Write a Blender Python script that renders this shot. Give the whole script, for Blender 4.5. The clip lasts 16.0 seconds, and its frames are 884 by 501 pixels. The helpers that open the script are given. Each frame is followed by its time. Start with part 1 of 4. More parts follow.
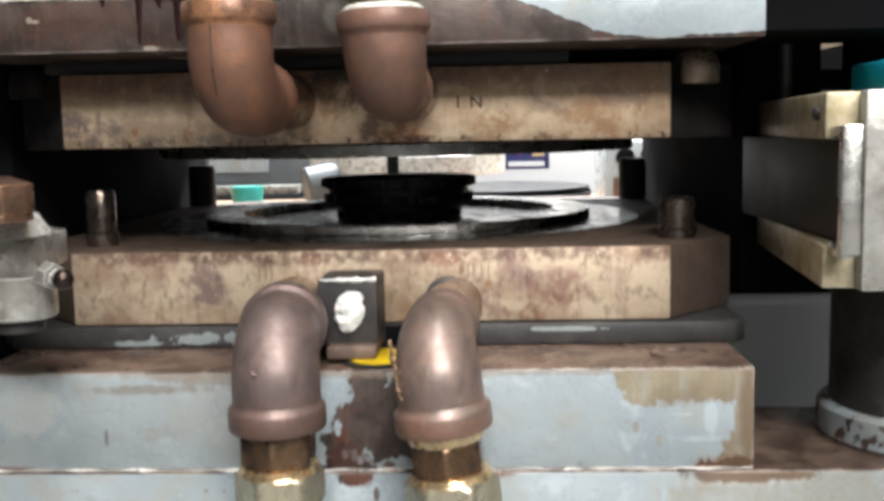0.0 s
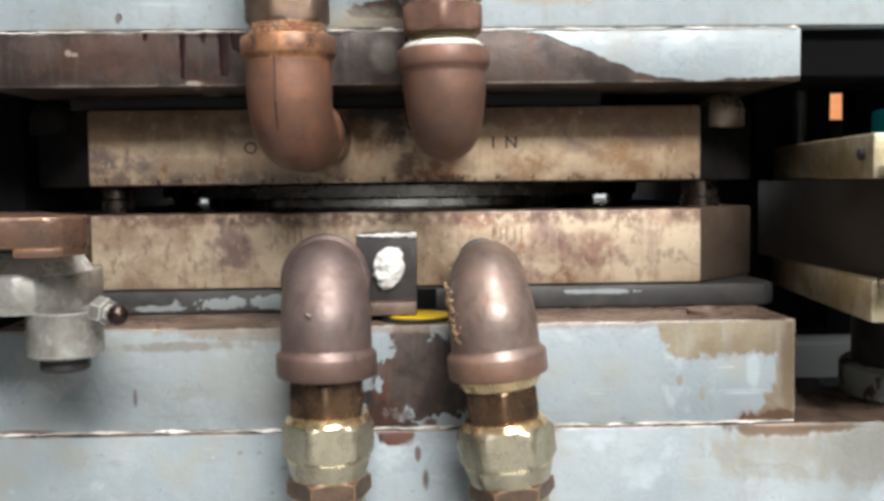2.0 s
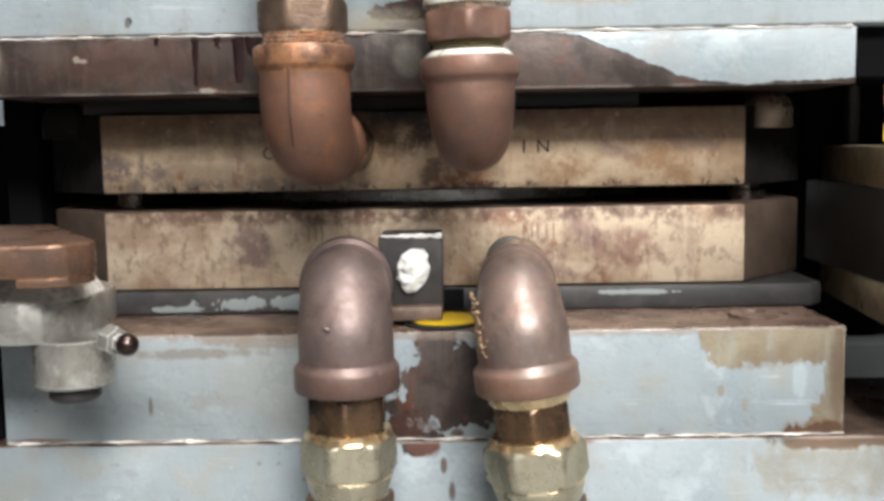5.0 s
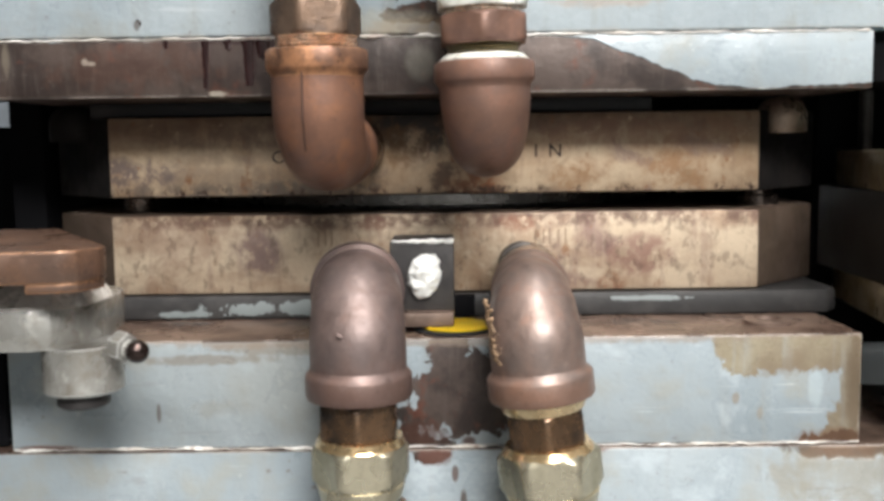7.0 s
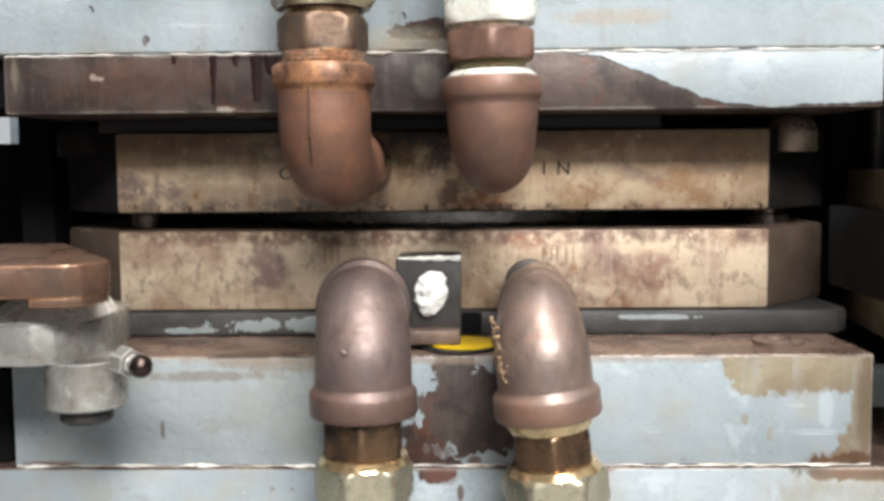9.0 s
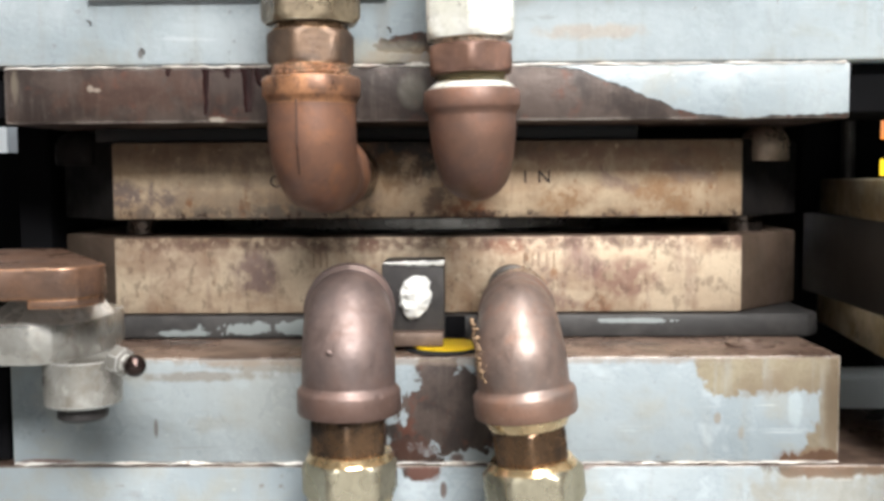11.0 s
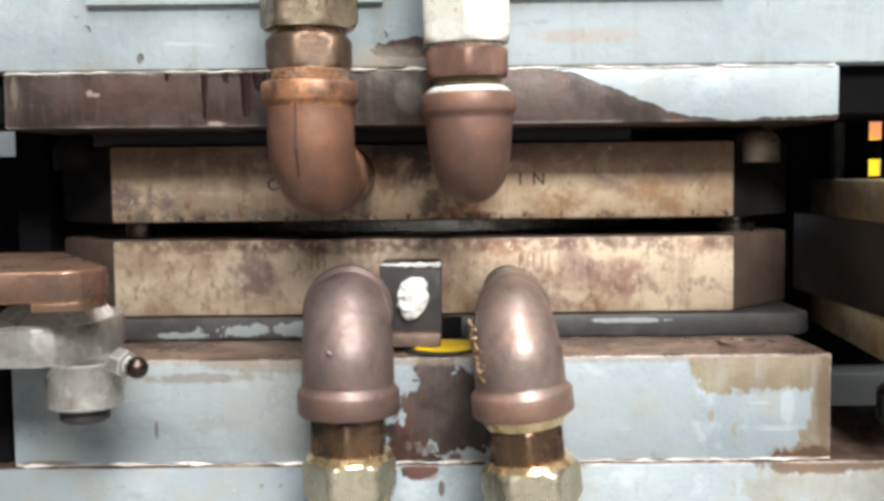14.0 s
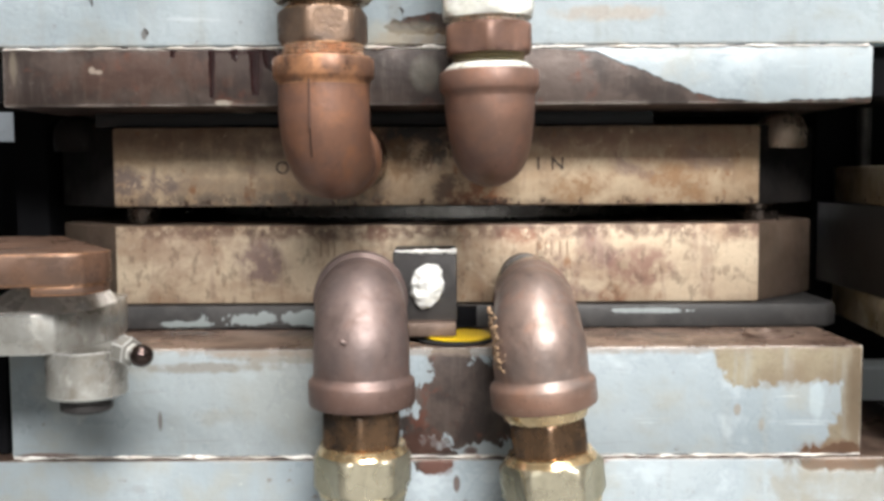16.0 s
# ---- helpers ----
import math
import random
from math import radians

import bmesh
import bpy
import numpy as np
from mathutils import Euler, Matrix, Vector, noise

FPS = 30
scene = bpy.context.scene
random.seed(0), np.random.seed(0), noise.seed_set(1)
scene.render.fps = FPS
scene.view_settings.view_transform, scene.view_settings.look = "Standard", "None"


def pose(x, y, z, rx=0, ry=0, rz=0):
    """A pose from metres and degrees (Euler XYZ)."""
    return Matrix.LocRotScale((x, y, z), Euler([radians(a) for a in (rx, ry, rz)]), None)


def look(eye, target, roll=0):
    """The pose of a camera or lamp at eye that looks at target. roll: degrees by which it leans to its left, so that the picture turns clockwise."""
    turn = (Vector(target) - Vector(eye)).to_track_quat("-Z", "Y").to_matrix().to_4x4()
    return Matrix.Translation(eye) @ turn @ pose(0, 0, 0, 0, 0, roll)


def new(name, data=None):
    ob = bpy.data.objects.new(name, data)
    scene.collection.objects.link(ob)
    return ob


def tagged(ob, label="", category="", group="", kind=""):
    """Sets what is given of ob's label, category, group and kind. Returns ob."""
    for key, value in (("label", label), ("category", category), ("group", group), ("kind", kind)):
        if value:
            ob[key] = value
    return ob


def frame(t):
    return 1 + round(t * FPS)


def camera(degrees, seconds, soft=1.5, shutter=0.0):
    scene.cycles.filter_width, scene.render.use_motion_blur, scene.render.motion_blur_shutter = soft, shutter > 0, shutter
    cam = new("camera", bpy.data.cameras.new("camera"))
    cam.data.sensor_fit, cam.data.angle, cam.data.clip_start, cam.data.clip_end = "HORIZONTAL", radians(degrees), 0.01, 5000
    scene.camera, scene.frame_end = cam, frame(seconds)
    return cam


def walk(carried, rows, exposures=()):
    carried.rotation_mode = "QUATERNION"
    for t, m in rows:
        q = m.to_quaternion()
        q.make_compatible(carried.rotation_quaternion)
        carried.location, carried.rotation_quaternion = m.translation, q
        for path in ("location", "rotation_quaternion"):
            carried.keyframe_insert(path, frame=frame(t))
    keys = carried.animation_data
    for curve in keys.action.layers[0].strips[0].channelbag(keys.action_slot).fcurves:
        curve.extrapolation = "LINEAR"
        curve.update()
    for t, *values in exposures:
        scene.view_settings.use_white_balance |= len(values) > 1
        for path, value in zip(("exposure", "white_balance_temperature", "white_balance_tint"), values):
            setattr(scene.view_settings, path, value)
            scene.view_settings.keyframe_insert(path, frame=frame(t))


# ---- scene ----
cam = camera(48.0, 16.0, soft=3.4, shutter=0.5)
PATH = [
    (0, (0.0637, -0.5043, 1.1056), (-0.0329, 1.4793, 0.8686), -1.19),
    (0.5, (0.0502, -0.5089, 1.1016), (-0.0114, 1.4807, 0.9065), -1.23),
    (1, (0.0337, -0.5107, 1.1027), (0.0346, 1.4827, 0.9399), -1.38),
    (1.5, (0.0157, -0.5070, 1.0978), (0.0391, 1.4879, 0.9570), -1.03),
    (2, (0.0086, -0.5050, 1.0985), (0.0624, 1.4901, 0.9691), -0.69),
    (2.5, (0.0037, -0.4958, 1.1129), (0.0484, 1.4957, 0.9348), -1.06),
    (3, (0.0132, -0.4899, 1.1215), (0.0280, 1.4981, 0.9030), -1.03),
    (3.5, (0.0185, -0.4894, 1.1230), (-0.0003, 1.4985, 0.9045), -1.26),
    (4, (0.0174, -0.4849, 1.1215), (-0.0087, 1.5034, 0.9075), -1.07),
    (6.5, (0.0087, -0.4765, 1.1238), (-0.0012, 1.5119, 0.9090), -0.62),
    (7, (0.0076, -0.4744, 1.1235), (-0.0094, 1.5144, 0.9126), -0.76),
    (7.5, (0.0064, -0.4741, 1.1242), (-0.0017, 1.5165, 0.9309), -0.79),
    (8, (0.0066, -0.4733, 1.1233), (-0.0122, 1.5171, 0.9285), -0.75),
    (8.5, (0.0071, -0.4708, 1.1233), (-0.0079, 1.5221, 0.9555), -0.37),
    (9, (0.0094, -0.4721, 1.1217), (-0.0291, 1.5204, 0.9524), -0.45),
    (9.5, (0.0127, -0.4756, 1.1217), (-0.0118, 1.5188, 0.9741), -0.09),
    (12, (0.0155, -0.4961, 1.1207), (-0.0193, 1.4979, 0.9696), -0.70),
    (12.5, (0.0154, -0.4980, 1.1212), (-0.0181, 1.4963, 0.9743), -0.82),
    (13, (0.0156, -0.4975, 1.1205), (-0.0104, 1.4965, 0.9679), -0.60),
    (13.5, (0.0149, -0.4948, 1.1188), (0.0007, 1.4987, 0.9594), -0.67),
    (14, (0.0123, -0.4943, 1.1217), (0.0013, 1.5002, 0.9740), -0.63),
    (14.5, (0.0114, -0.4938, 1.1220), (0.0041, 1.5011, 0.9794), -0.61),
    (15, (0.0100, -0.4922, 1.1215), (0.0002, 1.5025, 0.9762), -0.39),
    (15.5, (0.0063, -0.4862, 1.1184), (0.0082, 1.5081, 0.9679), -0.36),
    (16, (0.0037, -0.4770, 1.1160), (-0.0012, 1.5169, 0.9602), -0.31),
]
EXPOSURES = [(0, -0.54), (0.5, -0.52), (1, -0.49), (3, -0.46), (7, -0.47), (9, -0.34), (12, -0.23), (16, -0.26)]
walk(cam, [(t, look(eye, target, roll)) for t, eye, target, roll in PATH], EXPOSURES)

# ---- world and light ----
world = bpy.data.worlds.new("workshop_world")
world.use_nodes = True
world.node_tree.nodes["Background"].inputs[0].default_value = (0.75, 0.85, 1.0, 1)
world.node_tree.nodes["Background"].inputs[1].default_value = 0.02
scene.world = world
scene.view_settings.exposure = 0.0


def tube_light(x, y, z, sx, sy, watts, colour):
    data = bpy.data.lights.new("fluorescent_light", "AREA")
    data.shape, data.size, data.size_y, data.energy, data.color = "RECTANGLE", sx, sy, watts, colour
    ob = new("fluorescent_light", data)
    ob.matrix_basis = look((x, y, z), (x, y, 0))
    return ob


WARM = (1.0, 0.98, 0.955)
tube_light(0.22, -0.98, 2.93, 0.45, 1.40, 84, WARM)
tube_light(0.95, -3.00, 2.93, 2.2, 1.00, 490, WARM)
tube_light(0.3, 2.0, 2.93, 2.4, 0.5, 620, (0.95, 0.98, 1.0))

# ---- materials ----


class Nodes:
    """Small helper that strings shader nodes together."""

    def __init__(self, name):
        self.m = bpy.data.materials.new(name)
        self.m.use_nodes = True
        self.t = self.m.node_tree
        self.b = self.t.nodes["Principled BSDF"]
        c = self.t.nodes.new("ShaderNodeTexCoord")
        g = self.t.nodes.new("ShaderNodeNewGeometry")
        self.obj, self.pos = c.outputs["Object"], g.outputs["Position"]

    def link(self, a, b):
        if isinstance(a, (int, float)):
            b.default_value = a
        elif isinstance(a, tuple):
            b.default_value = (*a, 1)[:4] if b.type == "RGBA" else a[:3]
        else:
            self.t.links.new(a, b)

    def scaled(self, v, s):
        n = self.t.nodes.new("ShaderNodeMapping")
        self.link(v, n.inputs[0])
        n.inputs["Scale"].default_value = s if isinstance(s, tuple) else (s, s, s)
        return n.outputs[0]

    def moved(self, v, loc):
        n = self.t.nodes.new("ShaderNodeMapping")
        self.link(v, n.inputs[0])
        n.inputs["Location"].default_value = loc
        return n.outputs[0]

    def noise(self, v, scale, detail=5, rough=0.6, dist=0.0):
        n = self.t.nodes.new("ShaderNodeTexNoise")
        self.link(v, n.inputs["Vector"])
        n.inputs["Scale"].default_value, n.inputs["Detail"].default_value = scale, detail
        n.inputs["Roughness"].default_value, n.inputs["Distortion"].default_value = rough, dist
        return n.outputs["Fac"]

    def ramp(self, v, lo, hi, a=0.0, b=1.0):
        n = self.t.nodes.new("ShaderNodeMapRange")
        n.interpolation_type = "SMOOTHSTEP"
        self.link(v, n.inputs[0])
        for i, x in enumerate((lo, hi, a, b)):
            n.inputs[i + 1].default_value = x
        return n.outputs[0]

    def math(self, op, a, b=0.0):
        n = self.t.nodes.new("ShaderNodeMath")
        n.operation = op
        self.link(a, n.inputs[0]), self.link(b, n.inputs[1])
        return n.outputs[0]

    def mix(self, f, a, b):
        n = self.t.nodes.new("ShaderNodeMix")
        n.data_type = "RGBA"
        self.link(f, n.inputs[0]), self.link(a, n.inputs[6]), self.link(b, n.inputs[7])
        return n.outputs[2]

    def axis(self, v, i):
        n = self.t.nodes.new("ShaderNodeSeparateXYZ")
        self.link(v, n.inputs[0])
        return n.outputs[i]

    def random(self):
        return self.t.nodes.new("ShaderNodeObjectInfo").outputs["Random"]

    def edge(self, radius=0.002):
        n = self.t.nodes.new("ShaderNodeBevel")
        n.samples, n.inputs[0].default_value = 4, radius
        g = self.t.nodes.new("ShaderNodeNewGeometry")
        d = self.t.nodes.new("ShaderNodeVectorMath")
        d.operation = "DOT_PRODUCT"
        self.link(n.outputs[0], d.inputs[0]), self.link(g.outputs["Normal"], d.inputs[1])
        return self.ramp(d.outputs["Value"], 0.98, 0.8)

    def bump(self, h, strength=0.3, dist=0.001):
        n = self.t.nodes.new("ShaderNodeBump")
        n.inputs["Strength"].default_value, n.inputs["Distance"].default_value = strength, dist
        self.link(h, n.inputs["Height"])
        self.link(n.outputs[0], self.b.inputs["Normal"])

    def done(self, colour, rough=0.5, metal=0.0):
        self.link(colour, self.b.inputs["Base Color"])
        self.link(rough, self.b.inputs["Roughness"])
        self.link(metal, self.b.inputs["Metallic"])
        return self.m


def worn_metal(name, base, second, rough=0.42, metal=0.85, scale=60.0, spot=0.5, dark=(0.05, 0.035, 0.03), relief=0.25, worn=None):
    """Handled metal: two tones in clouds, dark patina, fine pits and small bright rubs."""
    n = Nodes(name)
    big, fine = n.noise(n.obj, scale, 6, 0.65), n.noise(n.obj, scale * 9, 4, 0.7)
    c = n.mix(n.ramp(big, 0.40, 0.60), base, second)
    c = n.mix(n.math("MULTIPLY", n.ramp(n.noise(n.moved(n.obj, (3, 1, 2)), scale * 1.3, 8, 0.72, 0.6), 0.54, 0.68), spot), c, dark)
    c = n.mix(n.ramp(n.noise(n.scaled(n.moved(n.obj, (6, 2, 9)), (1, 1, 0.25)), scale * 2.4, 5, 0.7), 0.55, 0.75, 0.0, spot * 0.8), c, dark)
    c = n.mix(n.ramp(fine, 0.45, 0.8, 0.0, 0.4), c, dark)
    rub = tuple(min(1.0, v * 1.7 + 0.03) for v in base)
    c = n.mix(n.ramp(n.noise(n.moved(n.obj, (1, 8, 5)), scale * 3.1, 6, 0.7), 0.60, 0.72, 0.0, 0.45), c, rub)
    if worn:
        # edge colour: rubbed metal and painted edge highlights in one
        c = n.mix(n.math("MULTIPLY", n.edge(0.0016), n.ramp(big, 0.36, 0.56, 0.15, 0.9)), c, worn)
    n.bump(n.math("ADD", fine, n.math("MULTIPLY", big, 1.5)), relief, 0.0008)
    return n.done(c, n.ramp(n.noise(n.moved(n.obj, (2, 3, 7)), scale * 2, 5, 0.65), 0.3, 0.7, rough - 0.13, rough + 0.16), metal)


def cast_skin(name, base, second, rust, dark, rough, much, low=None, metal=0.45):
    """Sand-cast bronze: pitted matt skin, brown patina in clouds, rusty bloom and small dark pits."""
    n = Nodes(name)
    cloud = n.noise(n.obj, 45, 6, 0.62, 0.5)
    skin, pit = n.noise(n.moved(n.obj, (1, 2, 3)), 330, 5, 0.65), n.noise(n.moved(n.obj, (7, 1, 2)), 150, 4, 0.6)
    c = n.mix(n.ramp(cloud, 0.38, 0.62), base, second)
    bloom = n.noise(n.moved(n.obj, (4, 6, 1)), 62, 7, 0.7, 0.8)
    c = n.mix(n.ramp(bloom, 0.50, 0.68, 0.0, much), c, rust)
    c = n.mix(n.ramp(n.noise(n.scaled(n.moved(n.obj, (2, 9, 4)), (1, 1, 0.3)), 120, 6, 0.7), 0.55, 0.72, 0.0, 0.45), c, dark)
    if low:
        wave = n.math("ADD", n.axis(n.obj, 2), n.math("MULTIPLY", n.math("SUBTRACT", cloud, 0.5), 0.03))
        c = n.mix(n.ramp(wave, low[0], low[1], 0.0, 0.65), c, rust)
    c = n.mix(n.ramp(skin, 0.56, 0.74, 0.0, 0.45), c, dark)
    c = n.mix(n.ramp(skin, 0.44, 0.28, 0.0, 0.35), c, tuple(min(1.0, v * 1.5) for v in base))
    c = n.mix(n.ramp(pit, 0.70, 0.76, 0.0, 0.8), c, dark)
    h = n.math("ADD", n.math("MULTIPLY", skin, 0.8), n.math("MULTIPLY", cloud, 1.6))
    h = n.math("SUBTRACT", h, n.math("MULTIPLY", n.ramp(pit, 0.66, 0.74), 1.2))
    n.bump(h, 0.32, 0.0008)
    return n.done(c, n.ramp(bloom, 0.32, 0.66, rough - 0.08, rough + 0.18), metal)


def blob(n, mid, x, z, rx, rz, soft=0.25, rag=1.6):
    """A ragged patch round (x, z) in the thing's own front view."""
    dx = n.math("DIVIDE", n.math("SUBTRACT", n.axis(n.obj, 0), x), rx)
    dz = n.math("DIVIDE", n.math("SUBTRACT", n.axis(n.obj, 2), z), rz)
    d = n.math("ADD", n.math("MULTIPLY", dx, dx), n.math("MULTIPLY", dz, dz))
    rag2 = n.noise(n.scaled(n.obj, (1, 1, 0.7)), 130, 6, 0.7, 0.5)
    d = n.math("ADD", d, n.math("MULTIPLY", n.math("SUBTRACT", mid, 0.5), rag * 3.0))
    d = n.math("ADD", d, n.math("MULTIPLY", n.math("SUBTRACT", rag2, 0.5), rag * 2.6))
    return n.ramp(d, 1.0 + soft * 0.2, 1.0 - soft * 0.2)


def plate_metal(name, base, pale, purple, rust, seed, top_dark, marks):
    """Heat-stained mould steel: vertical wipe streaks, purple and rust stains, painted lip shade where top_dark is set.
    """
    n = Nodes(name)
    p = n.moved(n.obj, seed)
    streak = n.noise(n.scaled(p, (170, 30, 20)), 1.0, 6, 0.7)
    rake = n.noise(n.scaled(n.moved(p, (2, 4, 6)), (420, 60, 26)), 1.0, 5, 0.7)
    cloud = n.noise(n.scaled(p, (1, 1, 1.5)), 26, 5, 0.6, 0.4)
    c = n.mix(n.ramp(cloud, 0.36, 0.64), base, pale)
    c = n.mix(n.ramp(streak, 0.42, 0.70, 0.0, 0.5), c, pale)
    murk = n.noise(n.scaled(n.moved(p, (8, 3, 1)), (1, 1, 1.3)), 62, 7, 0.68, 0.7)
    c = n.mix(n.ramp(murk, 0.50, 0.70, 0.0, 0.45), c, tuple(v * 0.55 for v in base))
    c = n.mix(n.ramp(murk, 0.46, 0.34, 0.0, 0.6), c, pale)
    c = n.mix(n.ramp(n.noise(n.moved(p, (5, 2, 1)), 34, 4, 0.6, 0.6), 0.55, 0.70, 0.0, 0.75), c, purple)
    c = n.mix(n.ramp(n.noise(n.scaled(n.moved(p, (1, 7, 3)), (1, 1, 0.6)), 70, 5, 0.7), 0.61, 0.70, 0.0, 0.85), c, rust)
    c = n.mix(n.ramp(streak, 0.46, 0.32, 0.0, 0.30), c, purple)
    c = n.mix(n.ramp(rake, 0.56, 0.74, 0.0, 0.30), c, rust)
    c = n.mix(n.ramp(rake, 0.44, 0.30, 0.0, 0.25), c, pale)
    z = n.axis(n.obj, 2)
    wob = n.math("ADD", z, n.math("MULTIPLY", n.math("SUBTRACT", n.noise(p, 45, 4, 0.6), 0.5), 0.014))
    # brown top band: stain together with the bolster's shade, put into the colour
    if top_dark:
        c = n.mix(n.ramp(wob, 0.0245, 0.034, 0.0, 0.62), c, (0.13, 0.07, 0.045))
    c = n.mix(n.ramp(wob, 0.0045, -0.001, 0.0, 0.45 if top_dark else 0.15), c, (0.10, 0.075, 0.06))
    fine = n.noise(p, 700, 3, 0.7)
    for x, zz, rx, rz, rag, much, colour in marks:
        c = n.mix(n.math("MULTIPLY", blob(n, cloud, x, zz, rx, rz, 4.0, rag * 1.7), n.math("MULTIPLY", n.ramp(n.noise(p, 160, 6, 0.7), 0.36, 0.56), much)), c, colour)
    speck = n.noise(n.scaled(n.moved(p, (4, 4, 9)), (1, 1, 0.6)), 260, 5, 0.7)
    c = n.mix(n.ramp(speck, 0.62, 0.69, 0.0, 0.6), c, rust)
    c = n.mix(n.ramp(speck, 0.37, 0.32, 0.0, 0.6), c, tuple(min(1, v * 1.25) for v in pale))
    nick = n.math("MULTIPLY", n.ramp(n.noise(n.scaled(p, (1, 1, 0.5)), 210, 4, 0.7), 0.56, 0.60), n.ramp(z, 0.006, 0.0015) if top_dark else 0.35)
    c = n.mix(nick, c, (0.06, 0.035, 0.025))
    c = n.mix(n.ramp(fine, 0.5, 0.8, 0.0, 0.3), c, (0.08, 0.05, 0.04))
    n.bump(n.math("ADD", fine, n.math("MULTIPLY", streak, 0.6)), 0.15, 0.0005)
    return n.done(c, n.ramp(cloud, 0.3, 0.7, 0.42, 0.6), 0.45)


def painted(name, zone=None, seed=(0, 0, 0), marks=(), top=None, tone=1.0, field=None):
    """Blue-grey machine enamel, chipped to brown steel. zone gives extra bare areas as a 0..1 socket."""
    n = Nodes(name)
    p = n.moved(n.obj, seed)
    big, mid, fine = n.noise(p, 9, 5, 0.6), n.noise(p, 48, 7, 0.62, 0.3), n.noise(p, 420, 4, 0.7)
    paint = n.mix(n.ramp(big, 0.35, 0.65), tuple(v * tone for v in (0.285, 0.335, 0.365)), tuple(v * tone for v in (0.385, 0.435, 0.462)))
    run = n.noise(n.scaled(p, (85, 85, 7)), 1.0, 5, 0.65)
    paint = n.mix(n.ramp(run, 0.50, 0.78, 0.0, 0.5), paint, (0.25, 0.25, 0.225))
    haze = n.noise(n.moved(p, (4, 9, 1)), 28, 6, 0.65, 0.2)
    paint = n.mix(n.ramp(haze, 0.50, 0.68, 0.0, 0.55), paint, (0.27, 0.265, 0.225))
    paint = n.mix(n.ramp(haze, 0.46, 0.34, 0.0, 0.5), paint, (0.42, 0.47, 0.50))
    smear = n.noise(n.scaled(n.moved(p, (7, 1, 4)), (30, 30, 90)), 1.0, 6, 0.7, 0.15)
    paint = n.mix(n.ramp(smear, 0.62, 0.76, 0.0, 0.35), paint, (0.17, 0.15, 0.13))
    paint = n.mix(n.ramp(n.noise(n.moved(p, (2, 2, 2)), 150, 5, 0.7), 0.655, 0.70, 0.0, 0.7), paint, (0.15, 0.12, 0.10))
    scratch = n.noise(n.scaled(n.moved(p, (5, 5, 5)), (14, 14, 300)), 1.0, 4, 0.6, 0.0)
    paint = n.mix(n.ramp(scratch, 0.67, 0.72, 0.0, 0.3), paint, (0.17, 0.15, 0.14))
    paint = n.mix(n.ramp(scratch, 0.33, 0.28, 0.0, 0.3), paint, (0.58, 0.62, 0.64))
    paint = n.mix(n.ramp(n.noise(n.moved(p, (3, 6, 8)), 190, 4, 0.7), 0.68, 0.73, 0.0, 0.5), paint, (0.60, 0.62, 0.62))
    steel = n.mix(n.ramp(mid, 0.38, 0.62), (0.036, 0.026, 0.023), (0.085, 0.062, 0.053))
    grain = n.noise(n.scaled(p, (260, 260, 30)), 1.0, 4, 0.7)
    steel = n.mix(n.ramp(grain, 0.5, 0.75, 0.0, 0.45), steel, (0.12, 0.098, 0.085))
    steel = n.mix(n.ramp(n.noise(n.moved(p, (9, 4, 2)), 60, 5, 0.7), 0.56, 0.68, 0.0, 0.75), steel, (0.12, 0.042, 0.026))
    steel = n.mix(n.ramp(fine, 0.62, 0.78, 0.0, 0.5), steel, (0.26, 0.24, 0.22))
    bare = n.ramp(mid, 0.72, 0.74)
    rim = n.edge(0.0022)
    if zone:
        bare = n.math("MAXIMUM", bare, zone(n, mid))
    if field:
        primer = n.mix(n.ramp(haze, 0.35, 0.62), (0.235, 0.20, 0.135), (0.165, 0.125, 0.080))
        primer = n.mix(n.ramp(fine, 0.5, 0.75, 0.0, 0.5), primer, (0.11, 0.085, 0.06))
        paint = n.mix(n.math("MULTIPLY", field(n, mid), n.ramp(run, 0.30, 0.50, 0.55, 0.95)), paint, primer)
    c = n.mix(bare, paint, steel)
    for x, z, rx, rz, rag, much, colour in marks:
        c = n.mix(n.math("MULTIPLY", blob(n, mid, x, z, rx, rz, 3.5, rag), much), c, colour)
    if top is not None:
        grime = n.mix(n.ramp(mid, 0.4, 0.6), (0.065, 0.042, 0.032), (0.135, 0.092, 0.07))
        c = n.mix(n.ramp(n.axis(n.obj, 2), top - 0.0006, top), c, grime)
    # pale rim: worn edges along with highlight lines painted on them
    c = n.mix(n.math("MULTIPLY", rim, n.ramp(mid, 0.40, 0.60, 0.1, 0.95)), c, (0.62, 0.58, 0.53))
    h = n.math("SUBTRACT", n.math("MULTIPLY", fine, 0.25), n.math("MULTIPLY", bare, 0.8))
    h = n.math("ADD", h, n.math("MULTIPLY", haze, 2.2))
    h = n.math("ADD", h, n.math("MULTIPLY", mid, 0.5))
    h = n.math("ADD", h, n.math("MULTIPLY", n.noise(n.scaled(n.moved(p, (2, 7, 3)), (30, 30, 90)), 1.0, 4, 0.6, 0.0), 0.35))
    n.bump(h, 0.5, 0.0009)
    return n.done(c, n.math("ADD", n.ramp(haze, 0.35, 0.65, 0.22, 0.40), n.math("MULTIPLY", bare, 0.18)), n.math("MULTIPLY", bare, 0.35))


